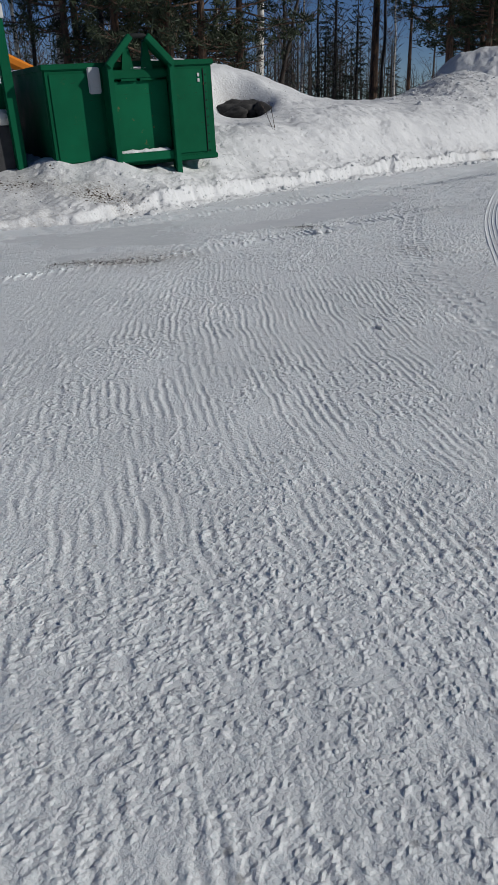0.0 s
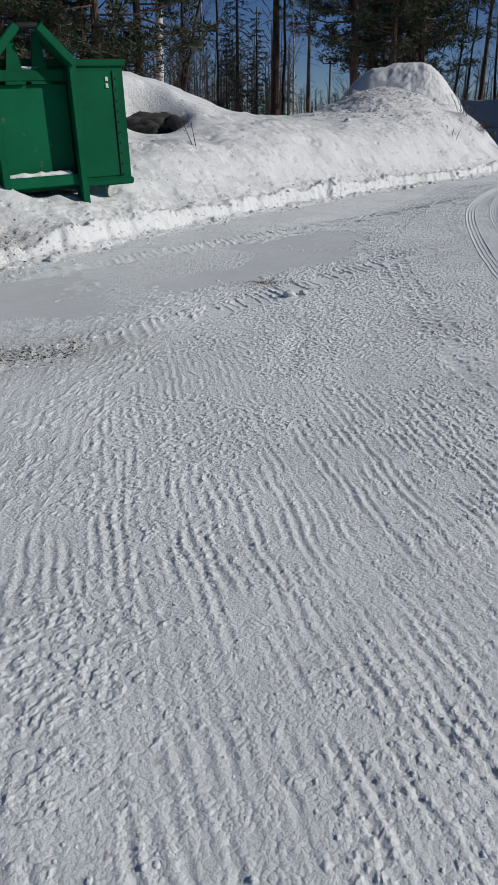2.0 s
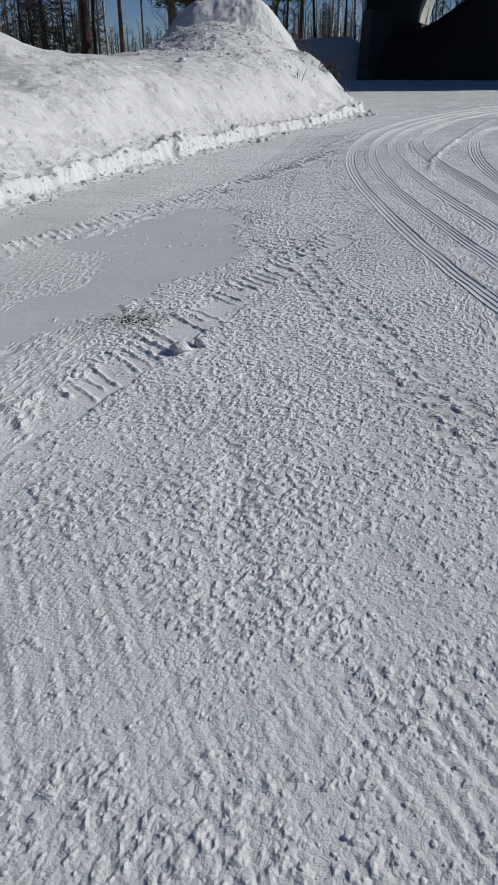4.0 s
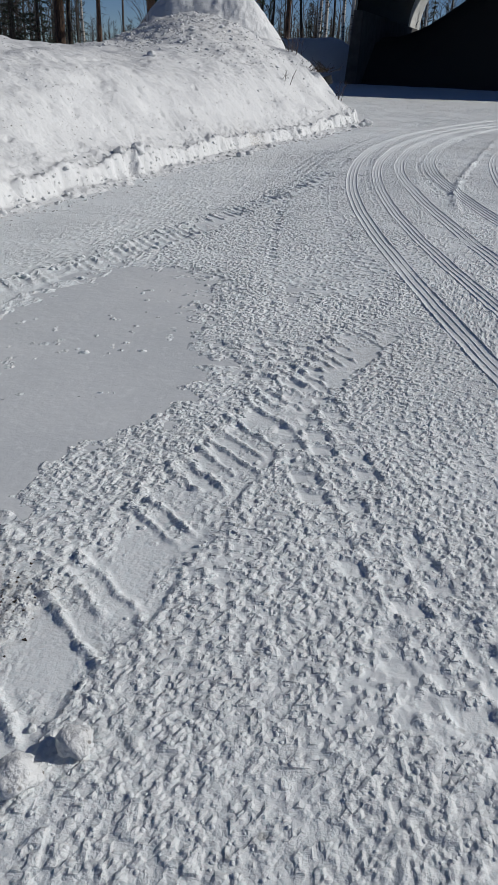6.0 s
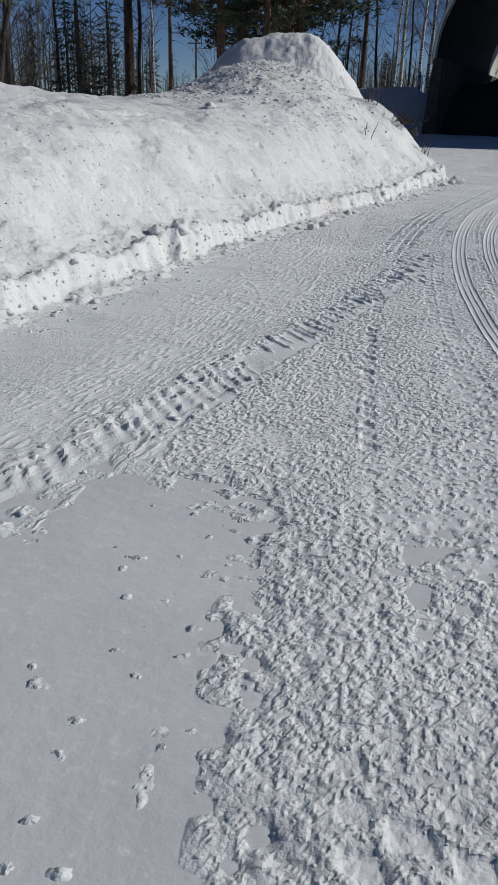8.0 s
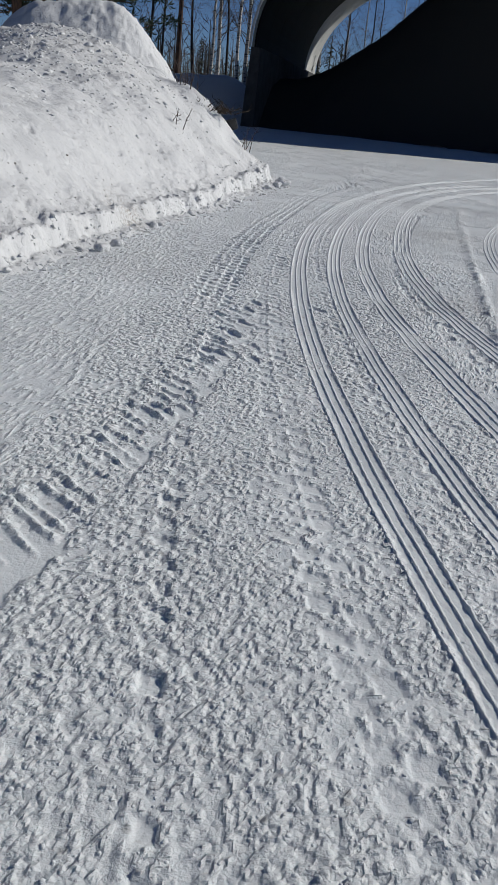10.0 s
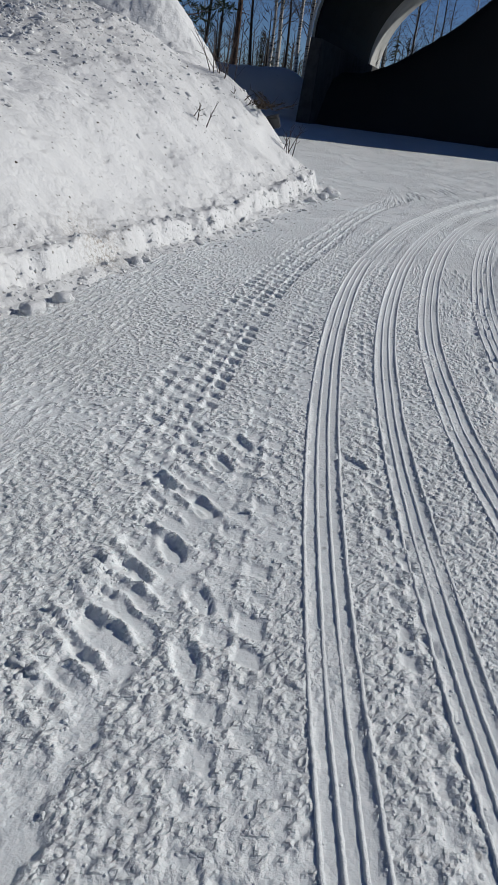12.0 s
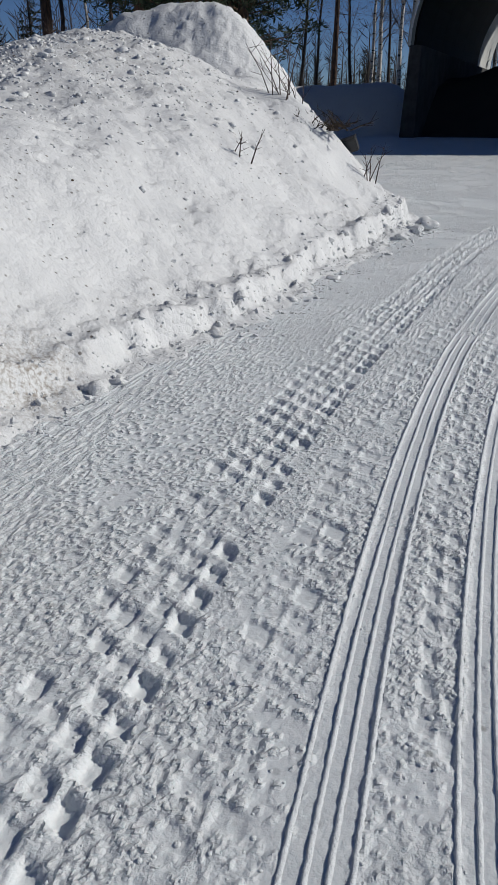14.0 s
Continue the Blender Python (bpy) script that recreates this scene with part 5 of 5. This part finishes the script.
# ---------------------------------------------------------------- trees
def pine(seed, height, r0, crown_from, limbs=46, dead=10, bend=0.3, full=1.0):
    """A Scots pine: bare lower trunk with dead stubs, uneven crown of needle sprays. Returns the thing at the origin."""
    rnd = random.Random(seed)
    root = empty("pine_tree", pose(0, 0, -400), "tall Scots pine with a bare trunk and dark crown", "pine tree", "trees behind the bank")
    axis = []
    n = 9
    bx0, by0 = rnd.uniform(-bend, bend), rnd.uniform(-bend, bend)
    for k in range(n + 1):
        t = k / n
        axis.append(Vector((bx0 * math.sin(2.4 * t), by0 * math.sin(2.0 * t), height * t)))
    tr = Buf()
    tr.tube(axis, [r0 * (1.25 if k == 0 else 1.0) * (1 - 0.86 * (k / n) ** 1.1) for k in range(n + 1)], 9)

    def at(t):
        f = min(t * n, n - 1e-6)
        k = int(f)
        return axis[k].lerp(axis[k + 1], f - k)

    wood, leaf = tr, Buf()
    for k in range(dead):
        t = rnd.uniform(0.12, crown_from)
        a = rnd.uniform(0, 6.28)
        p = at(t)
        ln = rnd.uniform(0.5, 1.9)
        d = Vector((math.cos(a), math.sin(a), rnd.uniform(-0.25, 0.2)))
        mid = p + d * ln * 0.5 + Vector((0, 0, rnd.uniform(-0.1, 0.15)))
        end = p + d * ln + Vector((0, 0, rnd.uniform(-0.3, 0.1)))
        wood.tube([p, mid, end], [0.028, 0.018, 0.006], 4)
        for _ in range(3):
            q = mid.lerp(end, rnd.random())
            wood.tube([q, q + Vector((rnd.uniform(-1, 1), rnd.uniform(-1, 1), rnd.uniform(-0.5, 0.5))) * 0.4], [0.009, 0.003], 3)
    for k in range(limbs):
        t = crown_from + (1 - crown_from) * (k + rnd.random()) / limbs
        a = rnd.uniform(0, 6.28)
        p = at(t)
        rel = (t - crown_from) / (1 - crown_from)
        ln = full * height * 0.19 * (0.35 + 1.0 * math.sin(math.pi * min(1, 0.25 + 0.72 * rel))) * rnd.uniform(0.55, 1.2)
        droop = rnd.uniform(-0.22, 0.18) + 0.45 * rel
        d = Vector((math.cos(a), math.sin(a), droop)).normalized()
        pts = [p, p + d * ln * 0.4 + Vector((0, 0, -0.05 * ln)), p + d * ln * 0.75 + Vector((rnd.uniform(-0.1, 0.1), rnd.uniform(-0.1, 0.1), 0)) * ln,
               p + d * ln + Vector((0, 0, 0.12 * ln))]
        r = r0 * 0.24 * (1 - 0.6 * rel)
        wood.tube(pts, [r, r * 0.75, r * 0.45, r * 0.18], 5)
        for j in range(13):
            u = rnd.uniform(0.3, 1.0)
            f = u * 3
            i = min(int(f), 2)
            q = pts[i].lerp(pts[i + 1], f - i) + Vector((rnd.gauss(0, 1), rnd.gauss(0, 1), rnd.gauss(0, 0.6))) * ln * 0.13
            wood.tube([pts[i].lerp(pts[i + 1], f - i), q], [r * 0.2, r * 0.08], 3, False)
            for _ in range(14):
                dd = Vector((rnd.gauss(0, 1), rnd.gauss(0, 1), rnd.gauss(0.25, 0.8))).normalized()
                leaf.blade(q, dd, rnd.uniform(0.2, 0.45), rnd.uniform(0.02, 0.036), Vector((rnd.gauss(0, 1), rnd.gauss(0, 1), rnd.gauss(0, 1))))
    part("trunk", wood, PINE_BARK, root)
    part("crown", leaf, NEEDLE, root, "dark green needle crown")
    return root


def spruce(seed, height, r0, from_t=0.05):
    rnd = random.Random(seed)
    root = empty("spruce_tree", pose(0, 0, -400), "dark spruce with drooping branches", "spruce tree", "trees behind the bank")
    tr = Buf()
    tr.tube([(0, 0, 0), (0.03, 0, height * 0.5), (0, 0, height)], [r0, r0 * 0.6, 0.02], 8)
    wood, leaf = tr, Buf()
    levels = int(height * 3.2)
    for k in range(levels):
        t = from_t + (1 - from_t) * k / levels
        z = height * t
        reach = 0.19 * height * (1 - t) ** 0.85 * rnd.uniform(0.8, 1.1) + 0.12
        for j in range(rnd.randint(4, 6)):
            a = rnd.uniform(0, 6.28)
            ln = reach * rnd.uniform(0.55, 1.1)
            d = Vector((math.cos(a), math.sin(a), -0.28))
            p = Vector((0, 0, z))
            end = p + d * ln + Vector((0, 0, 0.12 * ln))
            mid = p + d * ln * 0.55 + Vector((0, 0, -0.06 * ln))
            wood.tube([p, mid, end], [0.022, 0.014, 0.004], 3, False)
            for _ in range(int(5 + 6 * ln)):
                u = rnd.uniform(0.15, 1)
                q = p.lerp(mid, u * 2) if u < 0.5 else mid.lerp(end, u * 2 - 1)
                dd = Vector((d.x + rnd.gauss(0, 0.7), d.y + rnd.gauss(0, 0.7), rnd.uniform(-0.9, 0.1))).normalized()
                leaf.blade(q, dd, rnd.uniform(0.16, 0.4), rnd.uniform(0.015, 0.035), Vector((rnd.gauss(0, 1), rnd.gauss(0, 1), rnd.gauss(0, 1))))
    part("trunk", wood, DARK_BARK, root)
    part("crown", leaf, SPRUCE, root, "dark drooping needle branches")
    return root


def bare_tree(seed, height, r0, bark, name, label, first=0.22, limbs=26, fine=7, lean=0.0, category="birch tree"):
    """A leafless tree: trunk, rising limbs and a haze of twigs."""
    rnd = random.Random(seed)
    root = empty(name, pose(0, 0, -400), label, category, "trees behind the bank")
    n = 10
    axis = [Vector((lean * height * (k / n) ** 1.3 + rnd.uniform(-0.06, 0.06) * (k > 0), rnd.uniform(-0.08, 0.08) * (k > 0), height * k / n)) for k in range(n + 1)]
    tr = Buf()
    tr.tube(axis, [r0 * (1.2 if k == 0 else 1) * (1 - 0.9 * (k / n)) + 0.008 for k in range(n + 1)], 8)
    part("trunk", tr, bark, root, "", True)
    limb = twig = Buf()
    for k in range(limbs):
        t = first + (0.97 - first) * (k + rnd.random()) / limbs
        f = min(t * n, n - 1e-6)
        i = int(f)
        p = axis[i].lerp(axis[i + 1], f - i)
        a = rnd.uniform(0, 6.28)
        ln = height * 0.2 * (1.15 - t) * rnd.uniform(0.6, 1.3)
        d = Vector((math.cos(a) * 0.7, math.sin(a) * 0.7, rnd.uniform(0.35, 1.1))).normalized()
        p1 = p + d * ln * 0.5 + Vector((rnd.uniform(-1, 1), rnd.uniform(-1, 1), 0)) * 0.06 * ln
        p2 = p + d * ln + Vector((0, 0, 0.1 * ln))
        r = r0 * 0.26 * (1.1 - t)
        limb.tube([p, p1, p2], [r, r * 0.6, r * 0.2], 5, False)
        for _ in range(fine):
            u = rnd.uniform(0.2, 1.0)
            q = p.lerp(p1, u * 2) if u < 0.5 else p1.lerp(p2, u * 2 - 1)
            dd = (d + Vector((rnd.gauss(0, 0.7), rnd.gauss(0, 0.7), rnd.gauss(-0.1, 0.45)))).normalized()
            tl = ln * rnd.uniform(0.25, 0.6)
            e = q + dd * tl
            twig.tube([q, q + dd * tl * 0.5 + Vector((0, 0, 0.04 * tl)), e + Vector((0, 0, -0.12 * tl))], [r * 0.28, r * 0.18, 0.004], 3, False)
            for _ in range(3):
                s = q + dd * tl * rnd.uniform(0.3, 1.0)
                twig.tube([s, s + (dd + Vector((rnd.gauss(0, 0.8), rnd.gauss(0, 0.8), rnd.gauss(-0.2, 0.5)))) * tl * 0.35], [0.006, 0.003], 3, False)
    part("crown", twig, TWIG_BARK, root, "bare brown twigs")
    return root


pines = [pine(31, 17.0, 0.26, 0.34, 46, 12), pine(32, 19.0, 0.24, 0.50, 40, 14), pine(33, 15.0, 0.22, 0.24, 52, 8, 0.3, 1.15), pine(34, 18.0, 0.30, 0.62, 34, 16)]
spruces = [spruce(41, 11.0, 0.16), spruce(42, 8.0, 0.12)]
birches = [bare_tree(51, 17.0, 0.20, BIRCH_BARK, "birch_tree", "leafless birch with a white trunk", 0.30, 28, 8),
           bare_tree(52, 14.0, 0.13, BIRCH_BARK, "birch_tree", "slim leafless birch with a white trunk", 0.34, 24, 8, 0.04)]
greys = [bare_tree(61, 15.0, 0.13, DARK_BARK, "bare_tree", "tall dark leafless tree", 0.28, 28, 8, 0.02, "tree"),
         bare_tree(62, 10.0, 0.16, DARK_BARK, "bare_tree", "low branchy leafless tree, leaning", 0.10, 26, 9, 0.22, "tree"),
         bare_tree(63, 16.0, 0.10, DARK_BARK, "bare_tree", "slender dark leafless tree", 0.40, 22, 7, -0.02, "tree")]


def plant(tree, x, y, turn, size=1.0, sink=0.15, lean=0.0):
    ob = copy_thing(tree, pose(x, y, ground_z(x, y) - sink, 0, lean, turn))
    ob.scale = (size, size, size)
    return ob


def toward(deg, dist, x0=0.965, y0=-3.118):
    return x0 + dist * math.sin(radians(deg)), y0 + dist * math.cos(radians(deg))


STAND = [  # bearing, distance, kind, variant, turn, size, lean
    (-24.3, 44, "b", 1, 10, 1.0, 0), (-21.0, 42, "b", 0, 80, 1.15, 0), (-20.1, 42.5, "g", 1, 20, 1.0, 0), (-19.5, 48, "g", 0, 50, 1.0, 0),
    (-15.9, 50, "s", 0, 0, 1.0, 0), (-17.1, 56, "g", 2, 70, 1.0, 0), (-13.35, 60.5, "p", 3, 0, 1.15, 0), (-12.8, 62, "g", 2, 120, 1.3, 0),
    (-11.1, 74, "p", 3, 140, 0.75, 0), (-8.0, 49.6, "p", 0, 30, 1.0, 0), (-7.3, 52, "p", 0, 160, 0.95, 0), (-5.6, 50, "p", 2, 60, 1.05, 0),
    (-4.6, 55, "p", 2, 200, 1.2, 0), (-3.7, 52, "p", 0, 260, 1.05, 0), (-1.7, 76, "g", 0, 30, 1.1, 4), (-0.8, 78, "g", 2, 10, 1.1, 3),
    (0.1, 76, "p", 1, 80, 1.0, 4), (1.1, 77, "g", 0, 200, 1.05, 2), (2.0, 78, "b", 1, 40, 1.1, 0), (2.5, 80, "b", 0, 90, 1.0, 0),
    (3.0, 79, "g", 2, 170, 1.1, 2), (3.5, 74, "b", 1, 220, 1.2, -2), (4.0, 78, "b", 0, 300, 1.0, 1), (4.6, 80, "g", 0, 12, 1.1, 0), (5.2, 84, "b", 1, 130, 1.2, 3),
    (-26.0, 40, "p", 2, 15, 1.1, 0), (-28.0, 38, "p", 0, 115, 1.0, 0), (-30.0, 43, "p", 2, 215, 1.0, 0), (-32.0, 40, "s", 0, 0, 1.1, 0), (-33.5, 44, "p", 0, 315, 1.0, 0),
    (-35.0, 40, "b", 0, 30, 1.0, 0), (-36.8, 42, "g", 0, 65, 1.0, 0), (-38.0, 45, "b", 1, 95, 1.1, 0), (-40.0, 42, "g", 2, 33, 1.1, 0), (-42.0, 40, "p", 0, 75, 1.0, 0),
    (-22.4, 37, "p", 2, 250, 1.0, 0), (-25.0, 36, "p", 2, 90, 1.05, 0), (-27.4, 35, "p", 2, 300, 1.0, 0), (-31.0, 36, "p", 2, 170, 1.1, 0), (-34.6, 37, "p", 2, 20, 1.0, 0),
    (-22.6, 58, "s", 1, 40, 1.0, 0), (-18.5, 64, "b", 1, 20, 1.0, 0), (-14.6, 66, "s", 1, 90, 1.2, 0), (-16.6, 54, "s", 1, 130, 0.9, 0), (-12.0, 70, "b", 1, 250, 1.0, 0),
]
KINDS = {"p": pines, "s": spruces, "b": birches, "g": greys}
for deg, dist, kind, k, turn, size, lean in STAND:
    x, y = toward(deg, dist)
    plant(KINDS[kind][k], x, y, turn, size, 0.15, lean)
rnd_wood = random.Random(99)
for k in range(26):
    deg = rnd_wood.uniform(-44, -14.5) if k < 20 else rnd_wood.uniform(-6.5, -3.2)
    x, y = toward(deg, rnd_wood.uniform(50, 66))
    kind = rnd_wood.choice("ssggb") if k < 20 else "p"
    plant(KINDS[kind][rnd_wood.randrange(len(KINDS[kind]))], x, y, rnd_wood.uniform(0, 360), rnd_wood.uniform(0.34, 0.55) if k < 20 else 1.0)
for k in range(16):                                  # seen through the hall
    plant((birches + greys)[k % 5], 14.5 + 0.9 * k + rnd_wood.uniform(-0.5, 0.5), 96 + rnd_wood.uniform(-4, 5), 40 * k, rnd_wood.uniform(0.8, 1.05))
for tree in pines + spruces + birches + greys:       # the patterns themselves stand in the wood as well
    k = (pines + spruces + birches + greys).index(tree)
    x, y = toward(-46 - 2.2 * k, 46 + 3 * (k % 4))
    tree.matrix_world = pose(x, y, ground_z(x, y) - 0.15)


def far_wood():
    """The edge of the woods beyond the field: stems and twig haze without number."""
    rnd = random.Random(77)
    stems, haze, dark = Buf(), Buf(), Buf()
    for k in range(1150):
        deg = rnd.uniform(-62, 30)
        gap = -12.4 < deg < -5.0
        dist = rnd.uniform(78, 150) if not gap else rnd.uniform(170, 240)
        x, y = toward(deg, dist)
        z = ground_z(x, y) - 0.2
        h = rnd.uniform(6, 12) * (0.62 if gap or deg > -9 else 1.0)
        ax = rnd.uniform(-0.04, 0.04) * h
        stems.tube([(x, y, z), (x + ax * 0.4, y, z + h * 0.5), (x + ax, y, z + h)], [0.10, 0.07, 0.02], 4, False)
        if rnd.random() < 0.24:
            for j in range(60):
                t = rnd.random() ** 0.8
                a = rnd.uniform(0, 6.28)
                rr = (1 - t) * h * 0.2 + 0.1
                dark.blade(Vector((x, y, z + h * (0.08 + 0.92 * t))), Vector((math.cos(a), math.sin(a), -0.35)), rr, 0.16, Vector((0, 0, 1)))
        else:
            for j in range(40):
                t = rnd.uniform(0.25, 1.0)
                a = rnd.uniform(0, 6.28)
                ln = h * 0.16 * rnd.uniform(0.5, 1.2)
                p = Vector((x + ax * t, y, z + h * t))
                haze.blade(p, Vector((math.cos(a) * 0.6, math.sin(a) * 0.6, rnd.uniform(0.3, 1.0))).normalized(), ln, 0.018, Vector((rnd.gauss(0, 1), rnd.gauss(0, 1), 0)))
    root = empty("far_wood", pose(0, 0, 0), "distant edge of a leafless brownish wood with spruces", "woods", kind="stuff")
    for name, b, mat in (("stems", stems, DARK_BARK), ("twig_haze", haze, HAZE_TWIG), ("spruce_tops", dark, SPRUCE)):
        tagged(part(name, b, mat, root), kind="stuff")


far_wood()


def utility_pole():
    x, y = toward(-9.7, 100)
    root = empty("utility_pole", pose(x, y, ground_z(x, y)), "wooden utility pole with a short cross-arm", "utility pole")
    p = Buf()
    p.tube([(0, 0, 0), (0, 0, 7.8)], [0.13, 0.10], 8)
    part("pole", p, WOOD_POLE, root)
    c = Buf()
    c.box((-0.9, -0.05, 7.3), (0.5, 0.05, 7.42), bev=0.01)
    part("cross_arm", c, WOOD_POLE, root)
    for xx in (-0.8, 0.35):
        i = Buf()
        i.tube([(xx, 0, 7.42), (xx, 0, 7.62)], [0.04, 0.03], 8)
        part("insulator", i, GREY_PAINT, root)


utility_pole()
